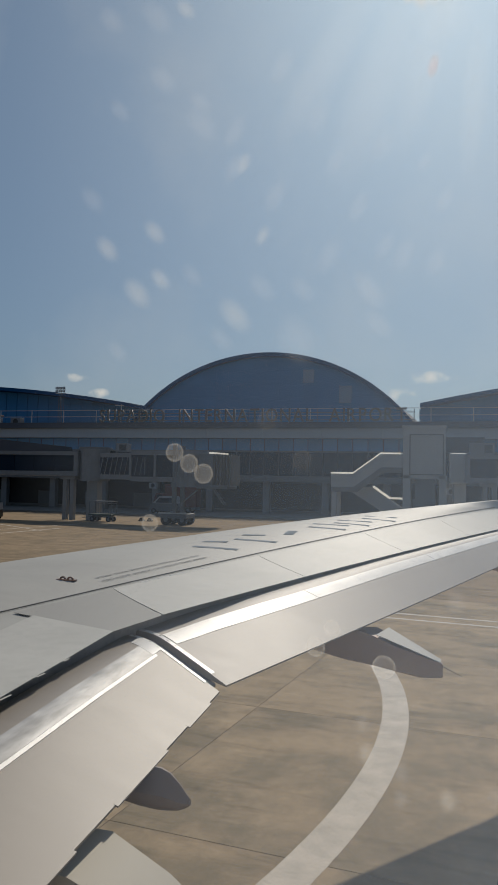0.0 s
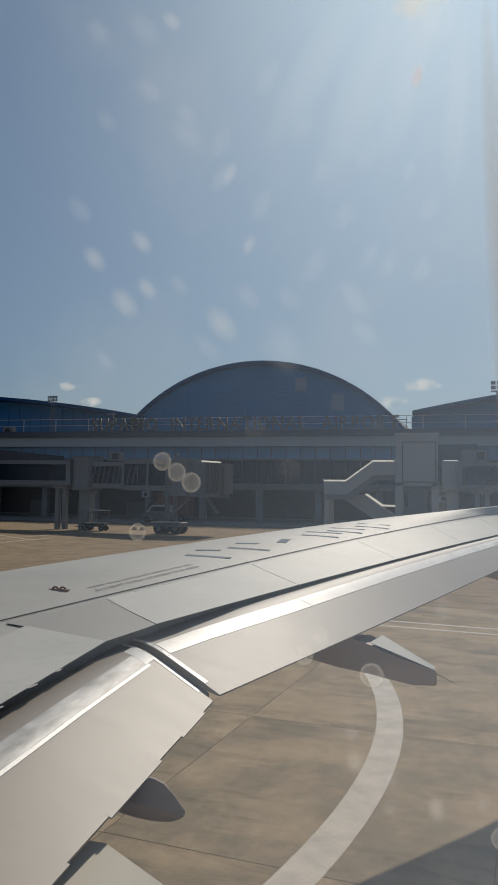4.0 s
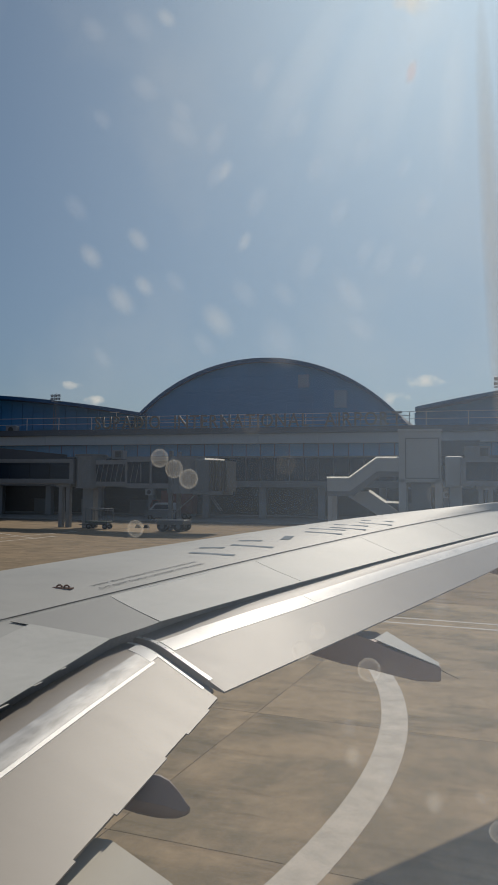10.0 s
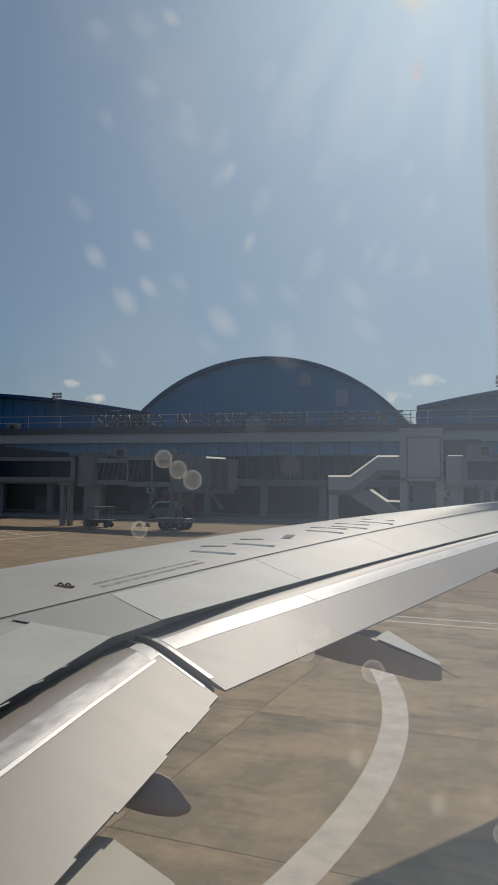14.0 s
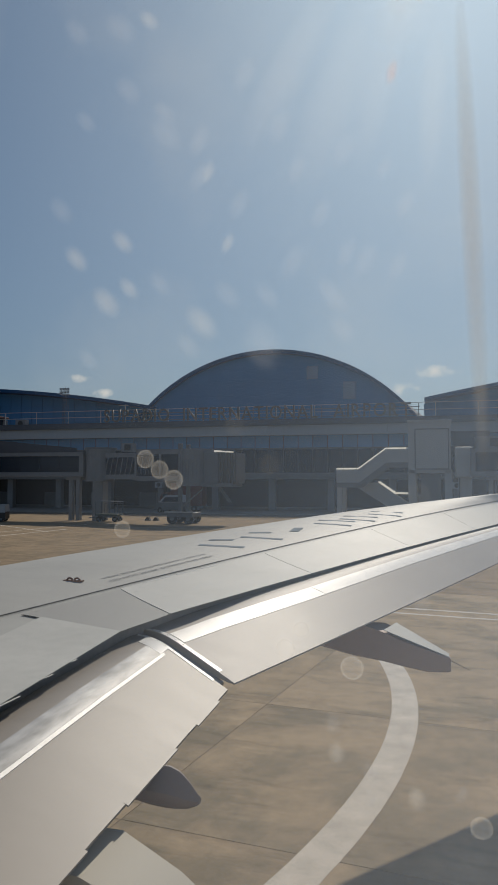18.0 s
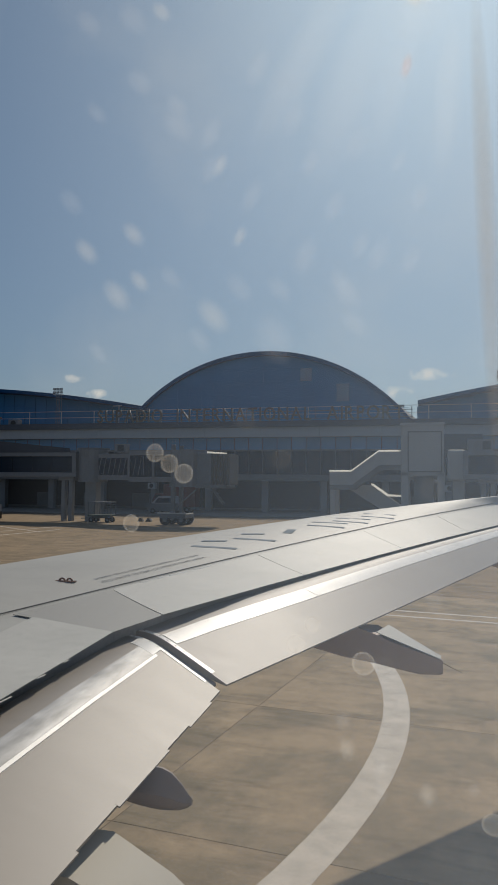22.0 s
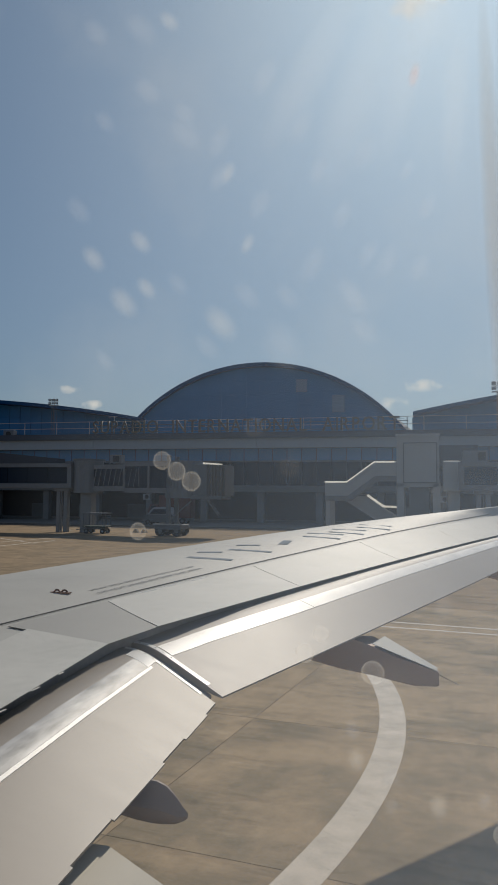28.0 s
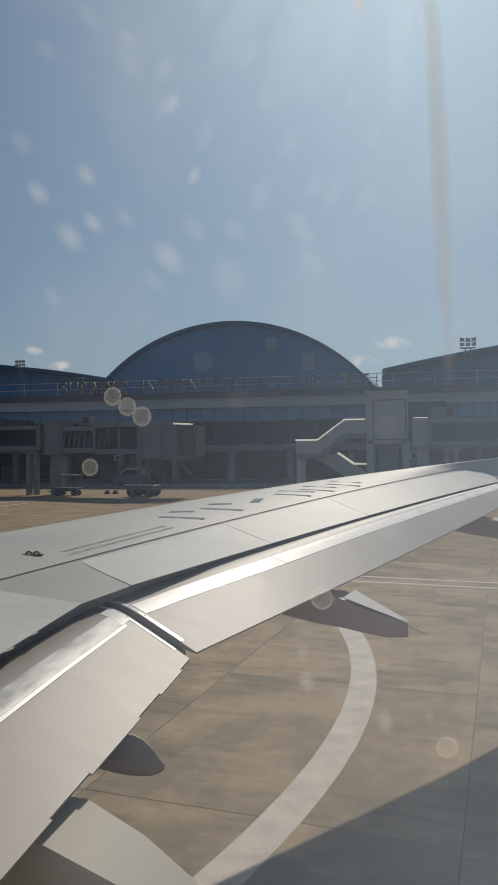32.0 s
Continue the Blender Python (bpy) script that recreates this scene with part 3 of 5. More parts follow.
for k in range(10):
    a, b = math.pi * k / 9, math.pi * (k + 1) / 9
    for c in (-0.05, 0.05):
        if k < 9:
            tube(bm, (hx + c + 0.04 * math.cos(a), hy, hz + 0.036 * math.sin(a)), (hx + c + 0.04 * math.cos(b), hy, hz + 0.036 * math.sin(b)), 0.012, 6)
bx(bm, hx - 0.13, hx + 0.13, hy - 0.03, hy + 0.03, hz - 0.003, hz + 0.012)
for v in bm.verts:
    v.co = (hx + (v.co.x - hx) * 0.75, hy + (v.co.y - hy) * 0.75, hz + (v.co.z - hz) * 0.75)
part("lug", bm, COPPER, airliner, "small brown twin-ring lug")


def lettering(text, size, depth=0.004, thin=0.0):
    cu = bpy.data.curves.new("lettering", "FONT")
    cu.body, cu.size, cu.extrude, cu.resolution_u, cu.offset = text, size, depth, 3, thin
    ob = bpy.data.objects.new("lettering", cu)
    scene.collection.objects.link(ob)
    bpy.context.view_layer.update()
    me = bpy.data.meshes.new_from_object(ob)
    bpy.data.objects.remove(ob)
    bpy.data.curves.remove(cu)
    return me


# walkway warning, printed once for each side of the wing
me = lettering("DO NOT WALK OUTSIDE THIS AREA", 0.056, 0.0005)
me.materials.append(TEXTGREY)
wide = max(v.co.x for v in me.vertices)
a0, a1 = Vector((-3.09, 6.42, 0)), Vector((-2.56, 7.87, 0))
for off, turn in ((0.0, 0.0), (0.085, math.pi)):
    m2 = me.copy()
    run = (a1 - a0).normalized()
    up = Vector((-run.y, run.x, 0))
    for v in m2.vertices:
        s, h = v.co.x / wide, v.co.y
        if turn:
            s, h = 1 - s, 0.06 - h
        p = a0 + run * (s * (a1 - a0).length) + up * (off + h)
        v.co = (p.x, p.y, top(p.x, p.y) + 0.004 + v.co.z)
    ob = tagged(new("warning_text", m2), "small grey stencilled warning", kind="stuff")
    ob.parent = airliner
# registration: plain bars in place of each character
def marking_bar(q):
    bm = bmesh.new()
    lo = [bm.verts.new((x, y, top(x, y) + 0.002)) for x, y in q]
    hi = [bm.verts.new((x, y, top(x, y) + 0.005)) for x, y in q]
    bm.faces.new(hi)
    for i in range(4):
        bm.faces.new((lo[i], lo[(i + 1) % 4], hi[(i + 1) % 4], hi[i]))
    part("marking_bar", bm, REG, airliner)


for k, y in enumerate((8.62, 9.34, 10.0, 10.9, 11.55, 12.35)):
    xm = lerp(hinge(y)[0], front(y)[0], 0.40)
    if k == 2:
        marking_bar([(xm - 0.06, y - 0.22), (xm - 0.06, y + 0.12), (xm + 0.06, y + 0.16), (xm + 0.06, y - 0.18)])
    else:
        for d, half in ((-0.22, 0.26), (0.16, 0.26 if k > 2 else 0.14)):
            x0 = xm - (0.26 - half)
            marking_bar([(x0 - half, y + d - 0.07), (x0 - half, y + d + 0.02), (x0 + half, y + d + 0.12), (x0 + half, y + d + 0.03)])

# ---- terminal ----
footway = part("footway", box(-165, 112, 99.5, 160, -0.4, 0.16, 0.03), mat("footway_concrete", (0.19, 0.178, 0.16), 0.8, vary=0.2, size=0.4))
tagged(footway, "pale kerbed concrete footway below the terminal", "footway", kind="structure")
X0, X1, BAY = -146.0, 68.0, 7.4
SITE = Matrix.Translation((0, 0, 4.6)) @ Matrix.Scale(1.1, 4) @ Matrix.Translation((0, 0, -4.6))   # site plan to metres for the terminal front


def on_site(ob):
    ob.matrix_basis = SITE @ ob.matrix_basis
    return ob



terminal = thing("terminal_building", "long two-storey airport terminal with white fascia, dark glazing and concrete columns", "terminal")
part("roof_deck", box(X0, X1, 90.6, 170, 11.9, 12.2), SLABEDGE, terminal)
part("gutter", box(X0, X1, 89.6, 90.6, 11.7, 12.45), GUTTER, terminal, "dark roof gutter")
part("lower_slab", box(X0, X1, 89.0, 97, 5.0, 5.8, 0.05), SLABEDGE, terminal, "beige concrete floor slab edge")
part("back_wall", box(X0, X1, 96.2, 96.8, 0.45, 5.0), SHADEWALL, terminal, "undercroft wall, near-black to hold the shade in its colour")
part("inner_wall", box(X0, X1, 98, 98.4, 5.8, 11.7), SHADEWALL, terminal)
part("bench_wall", box(X0, X1, 95.0, 95.2, 0.5, 1.4), SLABEDGE, terminal)
nb = int((X1 - X0) / BAY)
col = part("column", box(-0.42, 0.42, -0.42, 0.42, 0.5, 5.0, 0.06), COLUMN, terminal)
col.location = (X0 + 0.5, 90.6, 0)
fas = part("fascia_panel", box(0.01, BAY - 0.01, 90.0, 90.35, 10.45, 11.7, 0.02), FASCIA, terminal)
fas.location = (X0, 0, 0)
pane = part("pane", box(0.05, BAY / 4 - 0.05, 91.30, 91.36, 5.85, 8.75), GLASS, terminal)
band = part("spandrel_pane", box(0.05, BAY / 4 - 0.05, 91.0, 91.06, 8.95, 10.45), GLASS2, terminal)
mull = part("mullion", box(-0.05, 0.05, 91.02, 91.4, 5.8, 10.45), GUTTER, terminal)
for o in (pane, band, mull):
    o.location = (X0, 0, 0)
for i in range(nb):
    x = X0 + i * BAY
    if i:
        again(col, pose(x + 0.5, 90.6, 0))
        again(fas, pose(x, 0, 0))
    for k in range(4):
        if i or k:
            again(pane, pose(x + k * BAY / 4, 0, 0))
            again(band, pose(x + k * BAY / 4, 0, 0))
            again(mull, pose(x + k * BAY / 4, 0, 0))
part("transom", box(X0, X1, 91.0, 91.4, 8.75, 8.95), STEEL, terminal)
door = part("service_door", box(0, 2.6, 95.95, 96.15, 0.5, 3.2, 0.03), STEEL, terminal)
door.location = (X0 + 2.4, 0, 0)
random.seed(4)
for i in range(1, nb):
    if random.random() < 0.6:
        again(door, pose(X0 + i * BAY + 2.4, 0, 0))

on_site(terminal)
# roof railing
rail = thing("roof_railing", "thin grey steel railing along the terminal roof edge", "railing", (0, 0, 0))
post = part("post", rod((0, 0, 12.45), (0, 0, 14.1), 0.05), GALV, rail)
post.location = (X0, 89.9, 0)
for i in range(1, 45):
    again(post, pose(X0 + i * 4.8, 89.9, 0))
for z in (13.25, 14.1):
    part("rail", rod((X0, 89.9, z), (X1, 89.9, z), 0.035), GALV, rail)

on_site(rail)
# sign
sign = thing("roof_sign", "large bronze capital letters of the airport name on the roof edge", "sign", (0, 0, 0))
text = "SUPADIO INTERNATIONAL AIRPORT"
widths = []
for ch in text:
    me = None if ch == " " else lettering(ch, 2.35, 0.08, 0.02)
    widths.append((ch, me, 1.35 if me is None else 0.86 * (max(v.co.x for v in me.vertices) - min(v.co.x for v in me.vertices))))
total = sum(w for _, _, w in widths)
gap = (39.7 - total) / (len(text) - 1)
x = -34.9
for ch, me, w in widths:
    if me:
        me.materials.append(SIGN)
        lo = min(v.co.x for v in me.vertices)
        ob = new("letter", me)
        ob.parent = sign
        ob.matrix_basis = pose(x - 0.86 * lo, 89.5, 12.5, 90) @ Matrix.Diagonal((0.86, 1, 1, 1))
    x += w + gap
for z in (12.7, 13.6):
    part("sign_rail", rod((-35.0, 89.7, z), (5.8, 89.7, z), 0.05), STEEL, sign)
for k in range(15):
    part("sign_post", rod((-34.8 + k * 2.89, 89.75, 12.4), (-34.8 + k * 2.89, 89.75, 14.0), 0.05), STEEL, sign)

on_site(sign)


# ---- the vaulted hall ----
def arc(x):
    return -4.7 + math.sqrt(max(0.0, 31.3 ** 2 - (x + 17.9) ** 2))


hall = thing("vaulted_hall", "dark blue glazed hall under one broad vaulted roof, behind the terminal", "hall", (-1.5, 0, 0.15))
XA, XB = -44.4, 8.6
N = 48
outer_l = [(lerp(XA, XB, k / N), arc(lerp(XA, XB, k / N)) + 0.25) for k in range(N + 1)]
inner_l = [(lerp(XA, XB, k / N), arc(lerp(XA, XB, k / N)) - 0.35) for k in range(N + 1)]
part("roof", prism(outer_l + inner_l[::-1], "y", 121.72, 122.3), TANROOF, hall, "broad vaulted metal roof")
back_l = [(-17.9 + (a + 17.9) * 1.12, b) for a, b in outer_l]
part("roof_sheet", loft([[(a, 122.3, b) for a, b in outer_l] + [(a, 122.3, b) for a, b in inner_l[::-1]],
                         [(a, 160, b) for a, b in back_l] + [(a, 160, b - 0.6) for a, b in back_l[::-1]]]), TANROOF, hall, "weathered metal roof sheet, flaring towards the back")
part("roof_rim", prism([(a, b + 0.06) for a, b in outer_l] + [(a, b - 0.05) for a, b in inner_l][::-1], "y", 121.3, 121.75), NAVY, hall, "dark navy roof edge")
cols = 24
w = (XB - XA) / cols
for i in range(cols):
    xa, xb = XA + i * w + 0.006, XA + (i + 1) * w - 0.006
    z = 12.3
    while z < max(arc(xa), arc(xb)) - 0.5:
        z1 = z + 2.3
        ta, tb = min(z1, arc(xa) - 0.4), min(z1, arc(xb) - 0.4)
        ta, tb = max(ta, z + 0.02), max(tb, z + 0.02)
        part("pane", prism([(xa, z + 0.015), (xb, z + 0.015), (xb, tb), (xa, ta)], "y", 122.0, 122.08), HALLGLASS, hall)
        z = z1 + 0.015
for xa, xb, za, zb in ((-11.5, -9.6, 21.7, 23.9), (-5.4, -3.35, 18.2, 21.1), (1.2, 3.1, 15.2, 17.0)):
    part("open_vent", box(xa, xb, 121.86, 121.94, za, zb), CLEAR, hall, "paler pane in the hall glazing")
part("inner_screen", prism([(a, b - 0.02) for a, b in inner_l], "y", 122.22, 122.29), HALLGLASS, hall)
for i in range(1, cols):
    xm = XA + i * w
    if arc(xm) > 13.5:
        part("mullion", box(xm - 0.012, xm + 0.012, 121.98, 122.1, 12.2, arc(xm) - 0.4), BLUEFRAME, hall)


# ---- the two long halls beside it ----
def lens(x):
    return 22.5 - ((x + 98.0) / 54.0) ** 2 * 5.25


def long_hall(flip, label):
    side = (lambda x: -34.6 - x) if flip else (lambda x: x)
    end = -40.85 if flip else -40.0

    def eave(x):
        """The curved eaves; the eastern hall stands a little higher, the western one sags less towards the vault."""
        return lens(x) + (1.15 if flip else max(0.0, 0.46 + 0.027 * (x + 69.8)))
    h = thing("departure_hall", label, "hall", (0, 0, 0), "long halls beside the vault")
    xs = [lerp(-114.0, end, k / 40) for k in range(41)]
    up = [(side(x), eave(x) + 0.15) for x in xs]
    dn = [(side(x), eave(x) - 0.45) for x in xs]
    part("roof", prism(up + dn[::-1], "y", 119.0, 166), NAVY, h, "low curved navy metal roof")
    w2 = 2.2
    n = 30
    for i in range(n):
        xa, xb = -106.6 + i * w2 + 0.05, -106.6 + (i + 1) * w2 - 0.05
        z = 12.3
        while z < eave(xb) - 0.7:
            z1 = min(z + 3.1, eave(xa) - 0.5)
            z2 = min(z + 3.1, eave(xb) - 0.5)
            part("pane", prism([(side(xa), z), (side(xb), z), (side(xb), z2), (side(xa), z1)], "y", 122.0, 122.08), HALLGLASS, h)
            z += 3.16
    part("end_wall", box(min(side(-106.9), side(-106.65)), max(side(-106.9), side(-106.65)), 122, 164, 12.2, 21.6), GLASS2, h, "blue glazed end wall")
    part("inner_screen", prism([(side(x), eave(x) - 0.5) for x in xs if x > -106.5] + [(side(end), 12.2), (side(-106.4), 12.2)], "y", 123.2, 123.3), HALLGLASS, h)
    # raking trusses in front of the glass
    for i in range(14):
        xa = -106 + i * 2.6
        za = eave(xa)
        part("truss_post", rod((side(xa), 121.6, 12.2), (side(xa), 121.6, 18.9 - i * 0.36), 0.09), PALESTEEL, h)
        part("truss_brace", rod((side(xa), 121.6, 12.4), (side(xa + 2.6), 121.6, 18.4 - i * 0.36), 0.08), PALESTEEL, h)
    for k in range(5):
        xa = -113.6 + k * 1.6
        part("eaves_brace", rod((side(xa), 119.6, eave(xa) - 0.5), (side(xa + 0.8), 119.6, 19.6), 0.09), STEEL, h)
        part("eaves_brace", rod((side(xa + 0.8), 119.6, 19.6), (side(xa + 1.6), 119.6, eave(xa + 1.6) - 0.5), 0.09), STEEL, h)
    part("eaves_chord", rod((side(-112.2), 119.6, 19.6), (side(-105), 119.6, 19.6), 0.14), STEEL, h)
    return h


long_hall(False, "long dark blue glazed hall under a low curved roof")
long_hall(True, "long dark blue glazed hall under a low curved roof")

# ---- stair towers ----
def stair_tower(x, glazed=True):
    """Concrete tower with an open stair on its forward side; x is its forward edge."""
    t = thing("stair_tower", "pale plastered stair tower with an open dog-leg stair", "stair tower", (x, 82, 0), "stair towers")
    part("tower_block", box(0, 4.5, 0.0, 4.2, 5.6, 11.1, 0.05), TOWER, t)
    part("tower_cap", box(-0.08, 4.58, -0.08, 4.3, 11.1, 11.35), TOWER, t)
    if glazed:
        part("window", box(0.75, 3.3, -0.04, 0.1, 6.7, 9.0), GLASS, t, "dark window in the tower")
    else:
        for a, b, c, d in ((0.7, 4.3, 10.3, 10.42), (0.7, 4.3, 6.0, 6.12), (0.7, 0.82, 6.12, 10.3), (4.18, 4.3, 6.12, 10.3)):
            part("panel_trim", box(a, b, -0.05, 0.02, c, d), SLABEDGE, t)
    part("corner_box", box(4.85, 6.7, -0.6, 2.6, 5.1, 8.4, 0.25), TOWER, t, "rounded corner room beside the tower")
    part("downpipe", rod((5.3, -0.1, 0), (5.3, -0.1, 8.4), 0.07), STEEL, t)
    part("pier", box(5.2, 6.6, 0.2, 1.6, 0, 5.1, 0.04), TOWER, t)
    for px, py in ((0, 0), (3.8, 0), (0, 3.4), (3.8, 3.4)):
        part("pier", box(px, px + 0.8, py, py + 0.8, 0, 6.0, 0.04), TOWER, t)
    part("lift_shaft", box(1.3, 3.4, 0.9, 3.4, 0, 6.0), STEEL, t)
    part("link", box(4.5, 8.6, 3.0, 30.0, 8.6, 10.3), GUTTER, t, "covered link to the terminal")
    part("link_floor", box(0.3, 4.3, 4.2, 8.0, 5.2, 8.4), TOWER, t)
    for k, y in enumerate((0.2, 1.9)):
        up = [(0.0, 8.25), (-2.4, 8.25), (-5.4, 6.05), (-7.8, 6.05), (-7.8, 4.6), (-5.1, 4.6), (-2.1, 6.8), (0.0, 6.8)]
        part("parapet", prism(up, "y", y, y + 0.16), TOWER, t)
        part("string", prism([(a, b - 1.25 - (0.25 if i > 3 else 0)) for i, (a, b) in enumerate([(0.0, 8.05), (-2.3, 8.05), (-5.3, 5.85), (-7.8, 5.85), (-7.8, 5.55), (-5.1, 5.55), (-2.1, 7.75), (0.0, 7.75)])],
                           "y", y - 0.05, y + 0.2), SLABEDGE, t)
        cop = [(0.0, 8.25), (-2.4, 8.25), (-5.4, 6.05), (-7.85, 6.05)]
        part("coping", prism(cop + [(a, b + 0.17) for a, b in cop[::-1]], "y", y - 0.01, y + 0.0), COPING, t, "pale sunlit coping")
        low = [(-6.0, 4.6), (-3.4, 4.6), (0.0, 2.2), (0.0, 0.9), (-0.8, 0.9), (-6.0, 4.2)]
        part("lower_parapet", prism(low, "y", y + 2.0, y + 2.16), TOWER, t)
        cop2 = [(-3.4, 4.6), (-1.6, 3.35), (0.0, 3.3)]
        part("coping", prism(cop2 + [(a, b + 0.2) for a, b in cop2[::-1]], "y", y + 1.98, y + 1.99), COPING, t, "pale sunlit coping")
    bm = bmesh.new()
    for k in range(13):
        bx(bm, -2.4 - (k + 1) * 0.23, -2.4 - k * 0.23, 0.36, 1.9, 6.6 - k * 0.17, 6.85 - k * 0.17)
    bx(bm, -2.4, 0.0, 0.36, 1.9, 6.65, 6.85)
    bx(bm, -7.8, -5.35, 0.36, 3.9, 4.55, 4.72)
    for k in range(22):
        bx(bm, -5.35 + k * 0.24, -5.35 + (k + 1) * 0.24, 2.3, 3.9, 4.35 - k * 0.19, 4.6 - k * 0.19)
    part("steps", bm, SLABEDGE, t)
    for y in (0.3, 3.6):
        part("stair_leg", box(-7.75, -7.2, y, y + 0.4, 0, 4.6, 0.03), TOWER, t)
    return t


for x in (-57.0, 7.4, -120.5):
    stair_tower(x, x < 0)


# ---- boarding bridges ----
def boarding_bridge(x, fixed):
    """Boarding bridge running aft along the apron edge from x: a fixed gallery, a rotunda, telescoping tunnels and a cab."""
    b = thing("boarding_bridge", "grey steel boarding bridge with glazed tunnels and a wheeled drive", "boarding bridge", (x, 80.6, 0), "boarding bridges")
    if fixed > 3:
        part("gallery_floor", box(0, fixed, 0, 3.0, 5.25, 5.8, 0.04), PALESTEEL, b)
        part("gallery_roof", box(0, fixed, -0.1, 3.1, 7.75, 8.2), PALESTEEL, b)
        part("gallery_core", box(0.3, fixed - 0.3, 0.3, 2.7, 5.8, 7.75), SHADEWALL, b)
        n = int(fixed / 2.5)
        for k in range(n):
            part("pane", box(0.5 + k * (fixed - 1) / n + 0.03, 0.5 + (k + 1) * (fixed - 1) / n - 0.03, 0.08, 0.14, 5.83, 7.72), GLASS, b)
        for k in (0, fixed - 0.55):
            part("end_post", box(k, k + 0.55, 0.0, 3.0, 5.8, 7.75, 0.03), PALESTEEL, b)
        for k in (1.8, fixed - 2.2):
            for d in (0.0, 0.95):
                part("pier", box(k + d, k + d + 0.5, 0.6, 1.3, 0, 5.25, 0.05), COLUMN, b)
            part("pier_cap", box(k - 0.25, k + 1.7, 0.4, 2.4, 4.85, 5.25, 0.04), COLUMN, b)
            part("drain_pipe", rod((k + 0.72, 0.55, 0.2), (k + 0.72, 0.55, 5.2), 0.06), STEEL, b)
        part("roof_unit", box(0.5, 3.0, 0.6, 2.2, 8.2, 9.45), PALESTEEL, b, "pale roof cooling unit")
        part("unit_vent", box(2.0, 2.8, 0.5, 0.6, 8.4, 9.25), BLACK, b)
    r = fixed + 1.6
    part("rotunda", rod((r, 1.4, 4.7), (r, 1.4, 8.5), 1.75, 20), PALESTEEL, b, "round grey rotunda")
    part("rotunda_cap", rod((r, 1.4, 8.5), (r, 1.4, 8.75), 1.95, 20), STEEL, b)
    part("rotunda_column", box(r - 0.7, r + 0.7, 0.7, 2.1, 0, 4.7, 0.05), COLUMN, b)
    part("power_cabinet", box(r + 2.9, r + 4.3, 1.0, 2.2, 8.25, 9.25), PALESTEEL, b)
    part("cabinet_vent", box(r + 3.3, r + 4.1, 0.93, 1.0, 8.4, 9.1), BLACK, b)
    # telescoping tunnels
    slide = -0.28
    for i, (a, c, h0, h1, wdt) in enumerate(((r + 1.5, r + 8.0, 4.95, 8.0, 1.35), (r + 6.0, r + 12.8, 4.75, 8.25, 1.5))):
        y0 = 1.4 + slide * (a - r) - wdt
        y1 = 1.4 + slide * (c - r) - wdt
        for z0, z1, nm in ((h0, h0 + 0.55, "tunnel_floor"), (h1 - 0.5, h1, "tunnel_roof")):
            part(nm, loft([[(a, y0, z0), (a, y0 + 2 * wdt, z0), (a, y0 + 2 * wdt, z1), (a, y0, z1)],
                           [(c, y1, z0), (c, y1 + 2 * wdt, z0), (c, y1 + 2 * wdt, z1), (c, y1, z1)]]), PALESTEEL, b)
        part("tunnel_glass", loft([[(a, y0 + 0.1, h0 + 0.5), (a, y0 + 2 * wdt - 0.1, h0 + 0.5), (a, y0 + 2 * wdt - 0.1, h1 - 0.4), (a, y0 + 0.1, h1 - 0.4)],
                                   [(c, y1 + 0.1, h0 + 0.5), (c, y1 + 2 * wdt - 0.1, h0 + 0.5), (c, y1 + 2 * wdt - 0.1, h1 - 0.4), (c, y1 + 0.1, h1 - 0.4)]]), GLASS, b)
        n = 9 if i == 0 else 2
        for k in range(n + 1):
            u = k / n
            xx, yy = lerp(a, c, u), lerp(y0, y1, u) - 0.03
            if i == 0:
                part("brace", rod((xx, yy, h0 + 0.5), (min(c, xx + 0.45), yy - 0.1, h1 - 0.45), 0.05), PALESTEEL, b)
            else:
                part("tunnel_post", box(xx - 0.12, xx + 0.12, yy - 0.05, yy + 0.15, h0 + 0.4, h1 - 0.4), PALESTEEL, b)
    # cab
    cx, cy = r + 13.6, 1.4 + slide * 13.0
    part("cab_rotunda", rod((cx, cy, 4.2), (cx, cy, 8.3), 1.9, 20), PALESTEEL, b, "round pale cab turntable")
    for k in range(10):
        a = math.pi * (1.08 + 0.075 * k)
        part("slat", box(cx + 1.92 * math.cos(a) - 0.03, cx + 1.92 * math.cos(a) + 0.03, cy + 1.92 * math.sin(a) - 0.03, cy + 1.92 * math.sin(a) + 0.03, 5.2, 7.0), STEEL, b)
    part("cab_floor", box(cx + 1.2, cx + 4.7, cy - 1.9, cy + 1.9, 4.1, 4.5, 0.04), STEEL, b)
    part("cab_wall", box(cx + 1.4, cx + 3.0, cy - 1.7, cy + 1.7, 4.5, 7.9, 0.05), STEEL, b)
    bel = bmesh.new()
    for k in range(6):
        bx(bel, cx + 3.0 + k * 0.37, cx + 3.0 + k * 0.37 + 0.24, cy - 1.75 - 0.06 * (k % 2), cy + 1.75, 4.45, 7.95 - k * 0.03)
    part("bellows", bel, CANVAS, b, "folded grey canvas bellows")
    # Thin translucent strip added to give the cab roof its bright highlight.
    part("cab_roof", loft([[(cx + 2.6, cy - 1.95, 7.88), (cx + 2.6, cy - 1.93, 7.88), (cx + 2.6, cy - 1.93, 8.08), (cx + 2.6, cy - 1.95, 8.08)],
                           [(cx + 4.8, cy - 1.95, 7.78), (cx + 4.8, cy - 1.93, 7.78), (cx + 4.8, cy - 1.93, 7.92), (cx + 4.8, cy - 1.95, 7.92)]]), COPING, b, "translucent strip added for the sun's highlight on the cab roof")
    # drive
    wx, wy = r + 12.0, 1.4 + slide * 12.0
